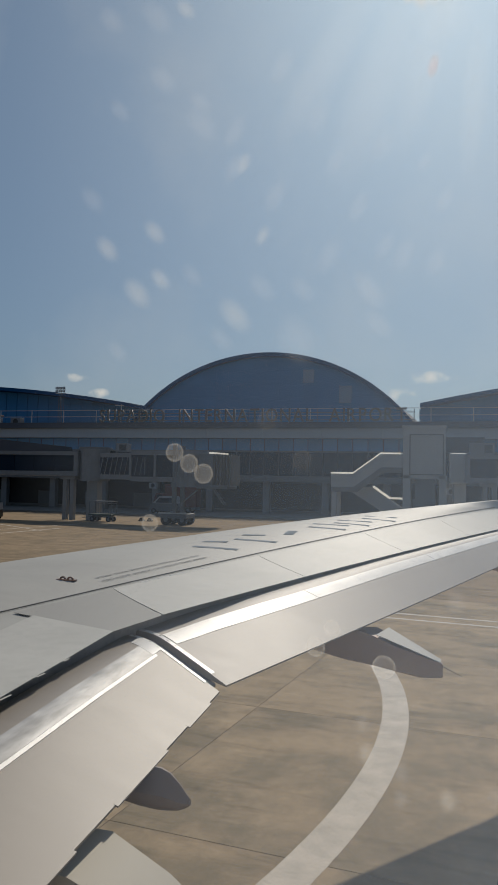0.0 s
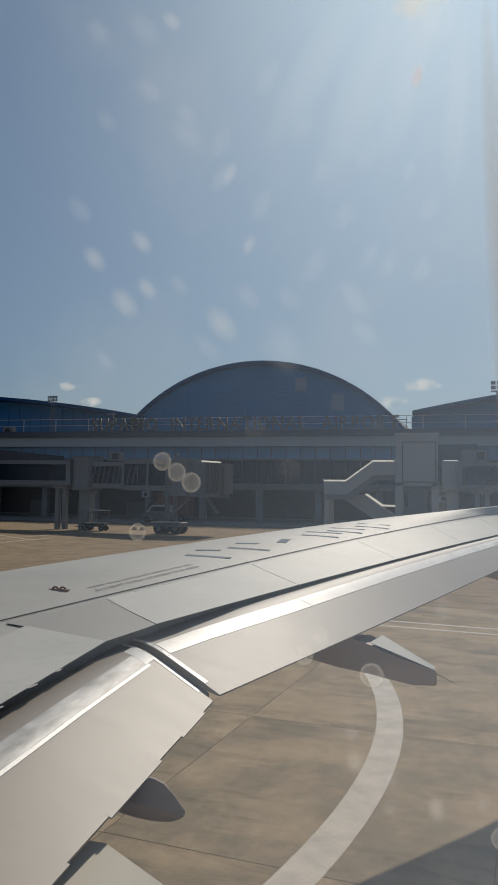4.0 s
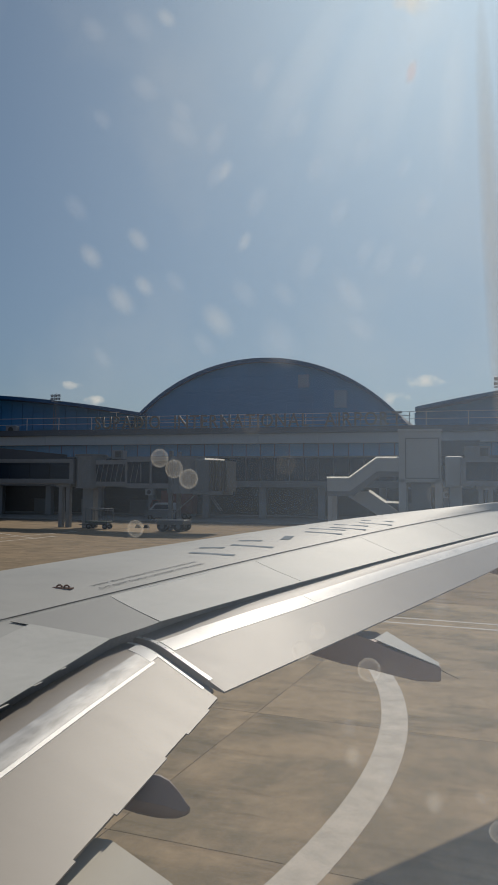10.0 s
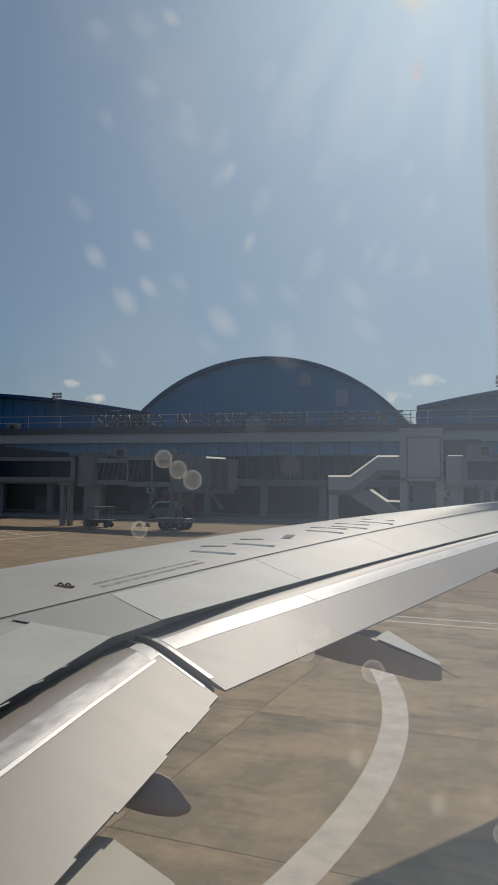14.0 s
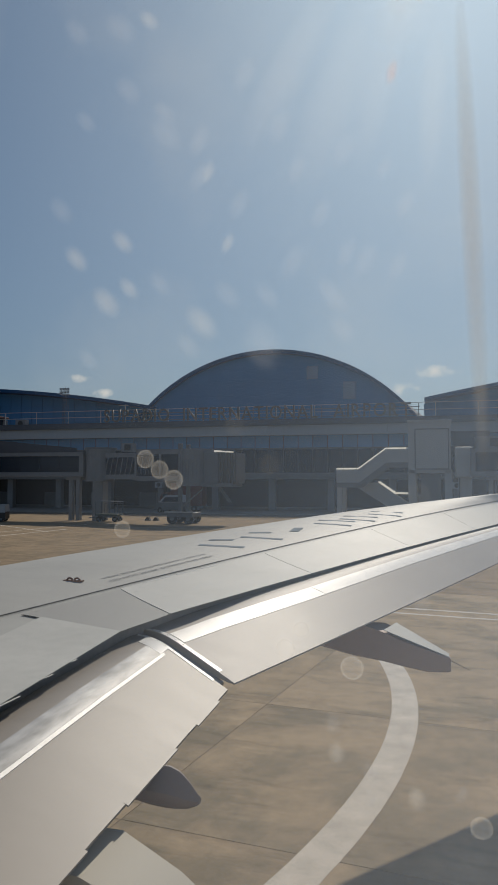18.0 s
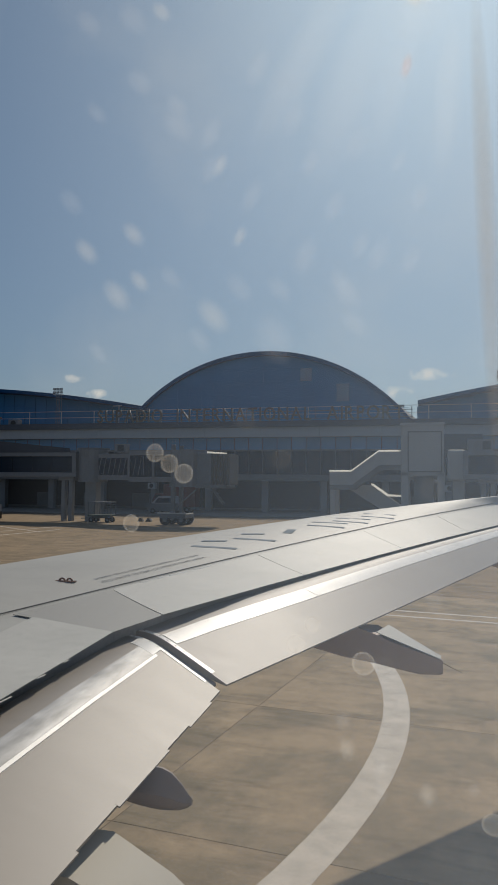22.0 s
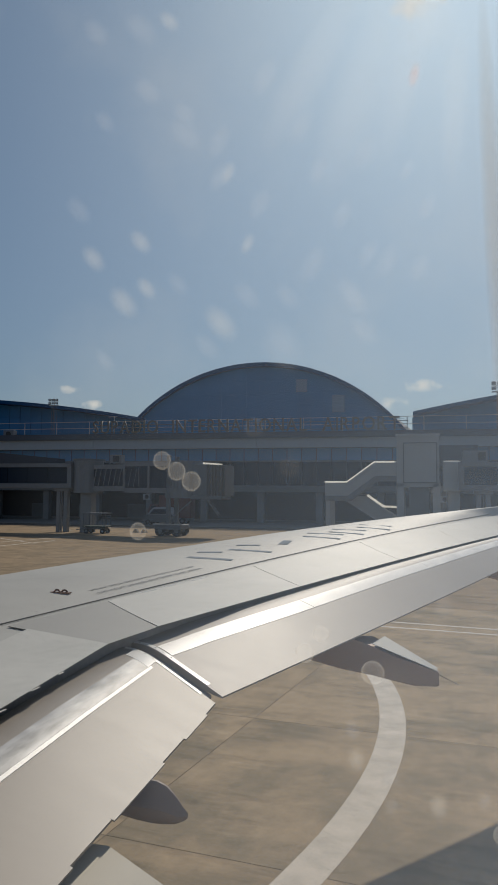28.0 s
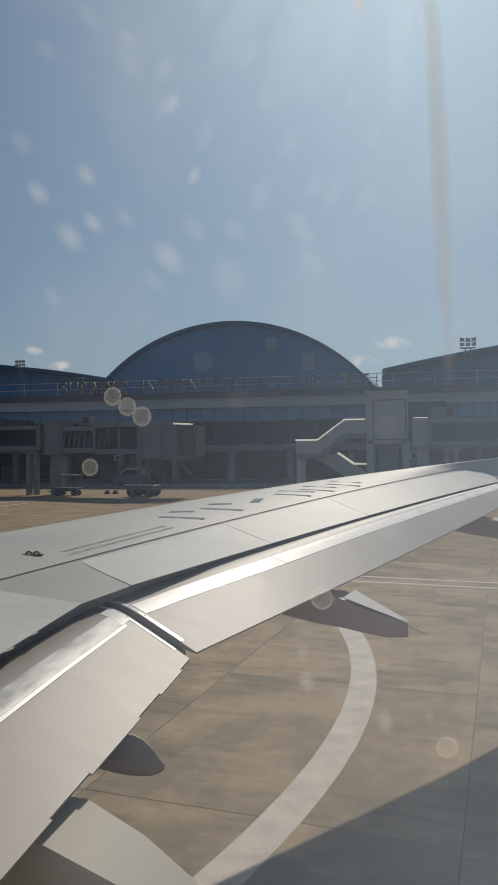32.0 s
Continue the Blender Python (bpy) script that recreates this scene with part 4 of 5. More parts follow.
    for d in (-1.3, 1.3):
        part("lift_leg", box(wx - 0.22, wx + 0.22, wy + d - 0.2, wy + d + 0.2, 1.1, 8.9, 0.03), STEEL, b)
    part("cross_beam", box(wx - 0.3, wx + 0.3, wy - 1.7, wy + 1.7, 4.2, 4.7), STEEL, b)
    part("bogie", box(wx - 1.5, wx + 1.5, wy - 1.5, wy + 1.5, 0.75, 1.25, 0.05), STEEL, b)
    part("bogie_rail", box(wx - 1.7, wx + 1.7, wy - 1.65, wy - 1.5, 1.25, 1.4), TOWER, b)
    part("brace", rod((wx - 0.9, wy, 1.3), (wx + 2.2, wy, 3.9), 0.08), PALESTEEL, b)
    for dx in (-0.95, 0.95):
        for dy in (-1.1, 1.1):
            wl = part("wheel", rod((wx + dx, wy + dy - 0.22, 0.6), (wx + dx, wy + dy + 0.22, 0.6), 0.6, 18), TYRE, b)
            part("hub", rod((wx + dx, wy + dy - 0.24, 0.6), (wx + dx, wy + dy + 0.24, 0.6), 0.26, 12), STEEL, wl)
    # service stair
    for k in range(4):
        part("tread", box(cx + 3.0 + k * 0.3, cx + 3.35 + k * 0.3, cy - 1.6, cy - 0.8, 3.9 - k * 0.42, 3.96 - k * 0.42), STEEL, b)
    part("stringer", rod((cx + 3.0, cy - 1.6, 4.1), (cx + 4.3, cy - 1.6, 2.4), 0.07), STEEL, b)
    part("stringer", rod((cx + 3.0, cy - 0.8, 4.1), (cx + 4.3, cy - 0.8, 2.4), 0.07), STEEL, b)
    return b


boarding_bridge(-50.5, 19.9)
boarding_bridge(13.8, 19.9)
boarding_bridge(-114.7, 1.0)


# ---- floodlight masts ----
def mast(x, y, top_z, size=0.95):
    m = thing("floodlight_mast", "slim lattice floodlight mast with six lamps on the roof", "floodlight", (x, y, 13.9), "floodlight masts")
    m.scale = (size, size, size)
    h = (top_z - 13.9) / size
    for dx in (-0.55, 0.55):
        for dy in (-0.55, 0.55):
            part("leg", rod((dx, dy, 0), (dx * 0.8, dy * 0.8, h), 0.06), STEEL, m)
    for k in range(5):
        z0, z1 = h * k / 5, h * (k + 1) / 5
        part("brace", rod((-0.55, -0.5, z0), (0.5, -0.5, z1), 0.04), STEEL, m)
        part("brace", rod((0.5, -0.5, z0), (-0.5, -0.5, z1), 0.04), STEEL, m)
    part("platform", box(-1.3, 1.3, -0.6, 0.6, h, h + 0.12), GALV, m)
    for k in range(3):
        for r in range(2):
            lampb = part("lamp", box(-1.35 + k * 0.95, -0.6 + k * 0.95, -0.75, -0.45, h + 0.3 + r * 0.85, h + 0.85 + r * 0.85, 0.04), BLACK, m)
            part("lens", box(-1.28 + k * 0.95, -0.67 + k * 0.95, -0.79, -0.75, h + 0.36 + r * 0.85, h + 0.79 + r * 0.85), LENS, lampb)
    part("lamp_frame", box(-1.3, 1.3, -0.4, -0.3, h + 1.0, h + 1.1), GALV, m)
    part("spike", rod((0, 0, h), (0, 0, h + 2.3), 0.03), GALV, m)
    return m


mast(-56.8, 123, 20.7, 0.72)
mast(21.2, 123, 21.2)
mast(-142.0, 148, 23.0)

# ---- rooftop things ----
booth = thing("rooftop_booth", "small rooftop booth with raked dark windows and a red roof edge", "booth", (-54.4, 92.5, 12.2))
part("booth_body", loft([[(-1.4, -1.3, 0), (1.4, -1.3, 0), (1.4, 1.3, 0), (-1.4, 1.3, 0)], [(-1.7, -1.6, 1.5), (1.7, -1.6, 1.5), (1.7, 1.6, 1.5), (-1.7, 1.6, 1.5)]]), GLASS, booth)
part("booth_roof", box(-2.0, 2.0, -1.9, 1.9, 1.5, 1.72, 0.05), RED, booth, "red roof slab")
for k in range(6):
    part("booth_mullion", rod((-1.4 + k * 0.56, -1.34, 0), (-1.7 + k * 0.68, -1.64, 1.5), 0.05), STEEL, booth)
random.seed(7)
unit = thing("roof_unit", "small grey rooftop cooling unit", "cooling unit", (-50.0, 94, 12.2), "rooftop cooling units")
part("casing", box(-0.8, 0.8, -0.5, 0.5, 0.15, 1.3, 0.04), PALESTEEL, unit)
part("grille", rod((0, -0.52, 0.72), (0, -0.5, 0.72), 0.42, 14), BLACK, unit)
part("foot", box(-0.7, -0.5, -0.5, 0.5, 0, 0.15), STEEL, unit)
part("foot", box(0.5, 0.7, -0.5, 0.5, 0, 0.15), STEEL, unit)
for x in (-53.5, -63, -66, -78, -100):
    on_site(copy_thing(unit, pose(x, 94, 12.2)))
on_site(unit)
cond = thing("wall_condenser", "white condenser box bracketed to a column", "cooling unit", (X0 + 0.5 + 12 * BAY + 0.0, 89.7, 3.9), "wall condensers")
part("casing", box(-0.5, 0.5, -0.3, 0.42, 0, 0.75, 0.03), FASCIA, cond)
part("fan", rod((0.0, -0.32, 0.38), (0, -0.3, 0.38), 0.28, 14), BLACK, cond)
for k in (8, 16, 21, 24):
    on_site(copy_thing(cond, pose(X0 + 0.5 + k * BAY, 89.7, 3.9)))
on_site(cond)
on_site(booth)
antenna = thing("roof_antenna", "thin whip antenna on the hall roof", "antenna", (-78, 125, lens(-78)))
part("whip", rod((0, 0, 0), (0, 0, 2.2), 0.05), GALV, antenna)
camera_pole = thing("roof_pole", "thin roof pole with a short cross arm", "pole", (-34.4, 95, 12.2))
part("pole", rod((0, 0, 0), (0, 0, 3.2), 0.05), GALV, camera_pole)
part("cross_arm", rod((-0.9, 0, 3.1), (0.4, 0, 3.1), 0.05), GALV, camera_pole)
on_site(camera_pole)

# far hall with the old control room
far = thing("far_hall", "far low hall with curved dark roof and control room", "hall", (0, 0, 0))
cur = [(lerp(-158, -108, k / 24), 18.4 - ((lerp(-158, -108, k / 24) + 142) / 34.0) ** 2 * 3.6) for k in range(25)]
part("roof", prism(cur + [(-108, 12.2), (-158, 12.2)], "y", 128, 160), NAVY, far)
part("control_room", prism([(-141.4, 18.3), (-131.0, 18.2), (-131.0, 19.9), (-141.4, 20.3)], "y", 126, 136), GUTTER, far)
part("control_roof", box(-142, -130.5, 125.5, 136.5, 20.3, 20.7, 0.1), NAVY, far)
for k, hgt in enumerate((2.6, 3.2, 2.0, 3.4, 1.6)):
    part("aerial", rod((-140 + k * 2.1, 130, 20.7), (-140 + k * 2.1, 130, 20.7 + hgt), 0.06), GALV, far)
for k in range(6):
    part("eaves_brace", rod((-146 + k * 1.2, 127.5, 15.0 + 1.6 * (k % 2)), (-144.8 + k * 1.2, 127.5, 16.6 - 1.6 * (k % 2)), 0.08), STEEL, far)


# the terminal's plan was drawn at a smaller scale: set it out to its true distance from the stand
FAR = Matrix.Translation((0, 0, 4.6)) @ Matrix.Scale(1.155, 4) @ Matrix.Translation((0, 0, -4.6))
FAR_THINGS = ("terminal_building", "roof_railing", "roof_sign", "vaulted_hall", "departure_hall", "far_hall", "roof_unit", "wall_condenser",
              "rooftop_booth", "roof_antenna", "roof_pole")
for ob in list(scene.objects):
    if ob.parent is None and ob.name.split(".")[0] in FAR_THINGS:
        ob.matrix_basis = FAR @ ob.matrix_basis


# ---- apron vehicles ----
def wheels(t, spots, r=0.34, w=0.22):
    for x, y in spots:
        wl = part("wheel", rod((x, y - w / 2, r), (x, y + w / 2, r), r, 16), TYRE, t)
        part("hub", rod((x, y - w / 2 - 0.015, r), (x, y + w / 2 + 0.015, r), r * 0.5, 10), STEEL, wl)


van = thing("service_van", "dark service van with a white canopy and a towing bar", "van", (-39.4, 76.3, 0))
van.rotation_euler, van.scale = (0, 0, radians(14)), (0.86, 0.86, 0.94)
part("body", prism([(-1.55, 0.35), (1.5, 0.35), (1.5, 1.25), (-1.1, 1.25), (-1.55, 1.0)], "y", -0.85, 0.85), BLACK, van, "dark lower body")
part("cab", prism([(-1.35, 1.2), (0.2, 1.2), (0.2, 2.0), (-1.05, 2.0)], "y", -0.82, 0.82), GLASS, van, "dark glazed cab")
part("canopy", prism([(-0.05, 1.15), (1.5, 1.15), (1.42, 2.05), (0.02, 2.08)], "y", -0.86, 0.86), FASCIA, van, "white load cover")
part("roof", box(-1.1, 1.45, -0.84, 0.84, 2.04, 2.12, 0.03), FASCIA, van)
part("bumper", box(-1.68, -1.5, -0.8, 0.8, 0.3, 0.6, 0.03), STEEL, van)
part("tow_bar", rod((-1.6, 0, 0.45), (-4.4, -0.2, 0.35), 0.05), STEEL, van)
part("tow_head", rod((-4.4, -0.2, 0.35), (-4.9, -0.25, 0.6), 0.04), STEEL, van)
for s in (-0.25, 0.25):
    part("tow_wheel", rod((-3.2, s - 0.05, 0.17), (-3.2, s + 0.05, 0.17), 0.17, 12), TYRE, van)
part("tow_axle", rod((-3.2, -0.3, 0.17), (-3.2, 0.3, 0.17), 0.03), STEEL, van)
part("tow_stem", rod((-3.2, -0.1, 0.17), (-3.2, -0.1, 0.42), 0.03), STEEL, van)
wheels(van, ((-0.95, -0.8), (0.95, -0.8), (-0.95, 0.8), (0.95, 0.8)))


def trolley(x, y, label):
    t = thing("baggage_trolley", label, "trolley", (x, y, 0), "baggage trolleys")
    part("deck", box(-1.2, 1.2, -0.7, 0.7, 0.6, 0.75, 0.02), GREEN, t)
    part("chassis", box(-1.0, 1.0, -0.35, 0.35, 0.4, 0.6), STEEL, t)
    for k in range(9):
        part("rail_post", rod((-1.1 + k * 0.275, 0.62, 0.75), (-1.1 + k * 0.275, 0.62, 1.75), 0.025), STEEL, t)
    part("top_rail", rod((-1.15, 0.62, 1.75), (1.15, 0.62, 1.75), 0.04), PALESTEEL, t)
    part("drawbar", rod((-1.0, 0, 0.45), (-2.2, 0, 0.35), 0.04), STEEL, t)
    wheels(t, ((-0.85, -0.55), (0.85, -0.55), (-0.85, 0.55), (0.85, 0.55)), 0.26, 0.16)
    for dx in (-1.15, 1.15):
        part("corner_post", rod((dx, -0.62, 0.75), (dx, -0.62, 1.95), 0.035), STEEL, t)
        part("corner_post", rod((dx, 0.62, 0.75), (dx, 0.62, 1.95), 0.035), STEEL, t)
    part("top_frame", box(-1.25, 1.25, -0.68, 0.68, 1.93, 2.0), PALESTEEL, t)
    t.scale = (1.2, 1.2, 1.2)


trolley(-26.8, 80.0, "dark baggage trolley with a railed back")
trolley(-52.5, 77.0, "dark baggage trolley with a railed back")
trolley(11.0, 77.5, "dark baggage trolley with a railed back")
car = thing("parked_van", "white minivan parked below the terminal, lower body darkened for shade", "van", (-28.1, 103.5, 0.16))
# Lower body coloured dark in place of the shade that hides it.
part("body", prism([(-2.15, 0.35), (2.15, 0.35), (2.15, 1.15), (1.9, 1.35), (-1.6, 1.3), (-2.15, 1.0)], "y", -0.88, 0.88), STEEL, car, "dark lower body")
part("cabin", prism([(-1.6, 1.3), (1.95, 1.33), (1.75, 2.15), (1.4, 2.25), (-0.7, 2.22)], "y", -0.8, 0.8), FASCIA, car)
part("side_window", prism([(-1.2, 1.38), (1.6, 1.4), (1.5, 2.0), (-0.65, 2.0)], "y", -0.82, -0.79), GLASS, car)
part("bumper", box(-2.25, -2.0, -0.8, 0.8, 0.3, 0.6, 0.05), STEEL, car)
car.scale = (1.1, 1.1, 1.14)
wheels(car, ((-1.4, -0.8), (1.4, -0.8), (-1.4, 0.8), (1.4, 0.8)))
truck = thing("service_truck", "faded red box truck parked beneath the terminal", "truck", (-27.9, 107.5, 0.16))
part("box_body", box(-1.6, 3.5, -1.15, 1.15, 0.9, 4.3, 0.05), RED, truck)
part("cab", prism([(-3.4, 0.6), (-1.7, 0.6), (-1.7, 2.9), (-3.0, 2.9), (-3.4, 1.8)], "y", -1.05, 1.05), RED, truck)
part("windscreen", prism([(-3.42, 1.85), (-3.03, 2.8), (-3.06, 2.82), (-3.46, 1.87)], "y", -0.95, 0.95), GLASS, truck)
part("cab_window", box(-2.9, -2.0, -1.07, -1.04, 1.8, 2.7), GLASS, truck)
part("chassis", box(-3.2, 3.4, -0.8, 0.8, 0.5, 0.9), STEEL, truck)
wheels(truck, ((-2.5, -0.95), (2.2, -0.95), (-2.5, 0.95), (2.2, 0.95)), 0.46, 0.28)
chocks = thing("wheel_chocks", "pair of dark rubber wheel chocks on the apron", "chocks", (-23.4, 83.5, 0))
for dx in (0.0, 0.7):
    part("chock", prism([(dx - 0.25, 0), (dx + 0.25, 0), (dx + 0.08, 0.28), (dx - 0.08, 0.28)], "y", -0.15, 0.15), RUBBER, chocks)
chocks.scale = (1.5, 1.5, 1.5)
copy_thing(chocks, pose(-1.9, 84.5, 0))

# ---- fuselage and cabin window ----
FY, FZ, FR = -1.80, 3.95, 2.02
rim = math.asin(0.42 / FR), math.asin(0.92 / FR)
angs = sorted([2 * math.pi * k / 40 for k in range(40)] + [rim[0], rim[1]])
xs = [-14.0, -7.0, -2.0, -0.15, 0.15, 2.0, 7.0, 14.0]
for nm, rad in (("fuselage_skin", FR), ("cabin_lining", FR - 0.06)):
    bm = bmesh.new()
    grid = [[bm.verts.new((x, FY + rad * math.cos(a), FZ + rad * math.sin(a))) for a in angs] for x in xs]
    for i in range(len(xs) - 1):
        for k in range(len(angs)):
            a = angs[k]
            if xs[i] == -0.15 and rim[0] - 1e-6 <= a < rim[1] - 1e-6:
                continue
            bm.faces.new((grid[i][k], grid[i + 1][k], grid[i + 1][(k + 1) % len(angs)], grid[i][(k + 1) % len(angs)]))
    part(nm, bm, SKIN, airliner, "white fuselage skin" if nm == "fuselage_skin" else "", smooth=True)
for x in (-14.0, 14.0):
    part("bulkhead", rod((x - 0.02, FY, FZ), (x + 0.02, FY, FZ), FR - 0.01, 40), SKIN, airliner)
for y in (2.05, -5.65):
    part("gear_leg", rod((-3.6, y, 0.6), (-3.6, y, 3.3), 0.16, 12), GALV, airliner)
    for d in (-0.45, 0.45):
        wl = part("wheel", rod((-3.6, y + d - 0.2, 0.58), (-3.6, y + d + 0.2, 0.58), 0.58, 24), TYRE, airliner)
        part("hub", rod((-3.6, y + d - 0.21, 0.58), (-3.6, y + d + 0.21, 0.58), 0.24, 14), GALV, wl)
    part("axle", rod((-3.6, y - 0.5, 0.58), (-3.6, y + 0.5, 0.58), 0.08, 10), GALV, airliner)


def film_material(name, colour, amount, soft):
    """Dried dirt or water on the pane, and glare painted as film: passes most light and scatters a little of the sun's.
    """
    m = bpy.data.materials.new(name)
    m.use_nodes = True
    t = m.node_tree
    t.nodes.clear()
    out, mx = t.nodes.new("ShaderNodeOutputMaterial"), t.nodes.new("ShaderNodeMixShader")
    clear, veil = t.nodes.new("ShaderNodeBsdfTransparent"), t.nodes.new("ShaderNodeBsdfTranslucent")
    veil.inputs["Color"].default_value = (*colour, 1)
    tc = t.nodes.new("ShaderNodeTexCoord")

    def mth(op, a, c):
        n = t.nodes.new("ShaderNodeMath")
        n.operation = op
        for i, v in enumerate((a, c)):
            if isinstance(v, (int, float)):
                n.inputs[i].default_value = v
            else:
                t.links.new(v, n.inputs[i])
        return n.outputs[0]
    if soft:
        sep = t.nodes.new("ShaderNodeSeparateXYZ")
        t.links.new(tc.outputs["Generated"], sep.inputs[0])
        u = mth("MULTIPLY", mth("SUBTRACT", sep.outputs[0], 0.5), 2.0)
        v = mth("MULTIPLY", mth("SUBTRACT", sep.outputs[2], 0.5), 2.0)
        rr = mth("ADD", mth("MULTIPLY", u, u), mth("MULTIPLY", v, v))
        if soft > 0:
            fac = mth("MULTIPLY", mth("POWER", mth("MAXIMUM", mth("SUBTRACT", 1.0, rr), 0.0), soft), amount)
        else:       # a drop with a brighter rim
            rim_f = mth("ADD", mth("MULTIPLY", mth("POWER", rr, 3.0), 1.2), 0.4)
            edge = mth("MINIMUM", mth("MULTIPLY", mth("MAXIMUM", mth("SUBTRACT", 1.0, rr), 0.0), 5.0), 1.0)
            fac = mth("MULTIPLY", mth("MULTIPLY", rim_f, edge), amount)
    else:
        nz = t.nodes.new("ShaderNodeTexNoise")
        nz.inputs["Scale"].default_value, nz.inputs["Detail"].default_value = 22, 4
        t.links.new(tc.outputs["Object"], nz.inputs["Vector"])
        sep = t.nodes.new("ShaderNodeSeparateXYZ")
        t.links.new(tc.outputs["Object"], sep.inputs[0])
        # Veil grows along +X to paint stronger glare towards the sun.
        thick = mth("ADD", mth("MULTIPLY", sep.outputs[0], 23.5), 2.65)
        thick = mth("MULTIPLY", thick, 0.76)
        fac = mth("MULTIPLY", mth("MULTIPLY", mth("ADD", mth("MULTIPLY", nz.outputs["Fac"], 0.8), 0.6), thick), amount)
    t.links.new(fac, mx.inputs[0])
    t.links.new(clear.outputs[0], mx.inputs[1])
    t.links.new(veil.outputs[0], mx.inputs[2])
    t.links.new(mx.outputs[0], out.inputs[0])
    return m


PANE_Y = 0.17
VEIL = film_material("hazy_acrylic", (0.62, 0.77, 0.98), 0.0290, 0)
SPOT = film_material("dried_water_spot", (1.0, 0.97, 0.90), 0.16, 1.6)
FAINT = film_material("faint_water_spot", (0.95, 0.96, 1.0), 0.07, 1.3)
RING = film_material("clear_water_drop", (1.0, 0.92, 0.80), 0.038, -1)
BEAD = film_material("sunlit_water_bead", (1.0, 0.95, 0.86), 0.19, -1)
CHAIN = film_material("bright_water_drop", (1.0, 0.94, 0.84), 0.17, -1)
GLARE = film_material("wiped_streak", (0.97, 0.98, 1.0), 0.09, 1.2)
WARMVEIL = film_material("warm_dirt_film", (1.0, 0.78, 0.50), 0.023, 0.8)
FRAMEBAND = film_material("brown_smear", (0.43, 0.385, 0.32), 0.36, 1.0)
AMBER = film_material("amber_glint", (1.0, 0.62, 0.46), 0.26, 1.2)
window = part("cabin_window", prism([(-0.16, 4.34), (0.16, 4.34), (0.16, 4.9), (-0.16, 4.9)], "y", PANE_Y, PANE_Y + 0.001), VEIL, airliner, "hazy acrylic cabin window with dried water spots")


def spot(az, el, size, material, tall=1.0, lean=0.0):
    """A dried drop or a painted glare mark on the pane, seen in the direction az, el (degrees) from the seat."""
    x, z = math.tan(radians(az)) * PANE_Y, 4.6 + math.tan(radians(el)) / math.cos(radians(az)) * PANE_Y
    r = size * PANE_Y
    bm = bmesh.new()
    bm.faces.new([bm.verts.new((r * math.cos(math.pi * k / 10), 0, r * tall * math.sin(math.pi * k / 10))) for k in range(20)])
    ob = part("water_spot", bm, material, window)
    ob.matrix_basis = pose(x, PANE_Y - 0.002, z, 0, lean, 0)
    return ob


SPOTS = [
    (-27.0, 16.9, 0.0167, 'S'), (-23.5, 18.3, 0.0152, 'S'), (-24.7, 13.9, 0.0197, 'S'), (-23.0, 15.0, 0.0137, 'S'),
    (-17.3, 12.6, 0.0212, 'S'), (-16.9, 23.3, 0.0121, 'S'), (-15.3, 18.4, 0.0106, 'S'), (-21.6, 32.7, 0.0137, 'S'),
    (-27.2, 31.6, 0.0182, 's'), (-23.8, 32.1, 0.0212, 's'), (-20.3, 27.1, 0.0152, 's'), (-17.6, 25.4, 0.0167, 's'),
    (-12.8, 10.5, 0.0228, 's'), (-9.8, 23.5, 0.0152, 's'), (-20.6, 15.4, 0.0137, 's'),
    (-15.3, 14.7, 0.0167, 's'), (-2.5, 29.2, 0.0085, 'A'), (-3.1, 23.2, 0.0106, 's'), (-7.0, 14.2, 0.0167, 's'),
    (-18.3, 10.8, 0.0152, 's'), (-21.6, 2.2, 0.0137, 'C'), (-20.5, 1.4, 0.0137, 'C'),
    (-19.4, 0.65, 0.0145, 'C'), (-14.7, 4.8, 0.0137, 'R'), (-12.0, 1.8, 0.0137, 'R'), (-23.3, -3.1, 0.0130, 'C'),
    (-9.6, -10.5, 0.0109, 'B'), (-10.8, -11.9, 0.0131, 'B'), (-5.8, -13.1, 0.0158, 'B'), (-4.3, -13.1, 0.0129, 'R'),
    (-7.3, -17.0, 0.0123, 'd'), (-7.0, -18.9, 0.0137, 'D'), (-4.5, -19.9, 0.0122, 'd'), (-4.5, -21.6, 0.0108, 'd'),
    (-1.2, -21.4, 0.0143, 'D'), (2.0, -20.8, 0.0093, 'd'), (-0.2, -25.1, 0.0143, 'R'), (2.4, -24.9, 0.0143, 'R'),
    (3.3, -22.7, 0.0143, 'B'), (-0.8, -0.4, 0.0143, 'R'), (-17.6, 23.0, 0.0150, 's'), (-14.4, 21.2, 0.0160, 's'), (-11.2, 26.4, 0.0190, 's'),
    (-8.0, 20.4, 0.0150, 's'), (-10.2, 17.0, 0.0180, 's'), (-6.0, 17.6, 0.0140, 's'), (-12.2, 14.6, 0.0150, 's'), (-6.4, 12.0, 0.0160, 's'),
    (-2.2, 16.4, 0.0140, 's'), (-1.6, 20.6, 0.0130, 's'), (-4.6, 17.0, 0.0170, 's'), (-7.4, 15.0, 0.0150, 's'), (-6.2, 24.6, 0.0200, 's'),
    (-20.2, 25.8, 0.0210, 's'), (-23.2, 28.4, 0.0180, 's'), (-26.4, 26.2, 0.0140, 's'), (-28.2, 20.2, 0.0170, 's'), (-12.4, 11.4, 0.0230, 's'),
    (-14.0, 29.6, 0.0190, 's'), (-26.0, 9.6, 0.0130, 's'), (-7.3, -15.5, 0.0087, 'R'), (-0.7, -8.3, 0.0143, 'd'),
]
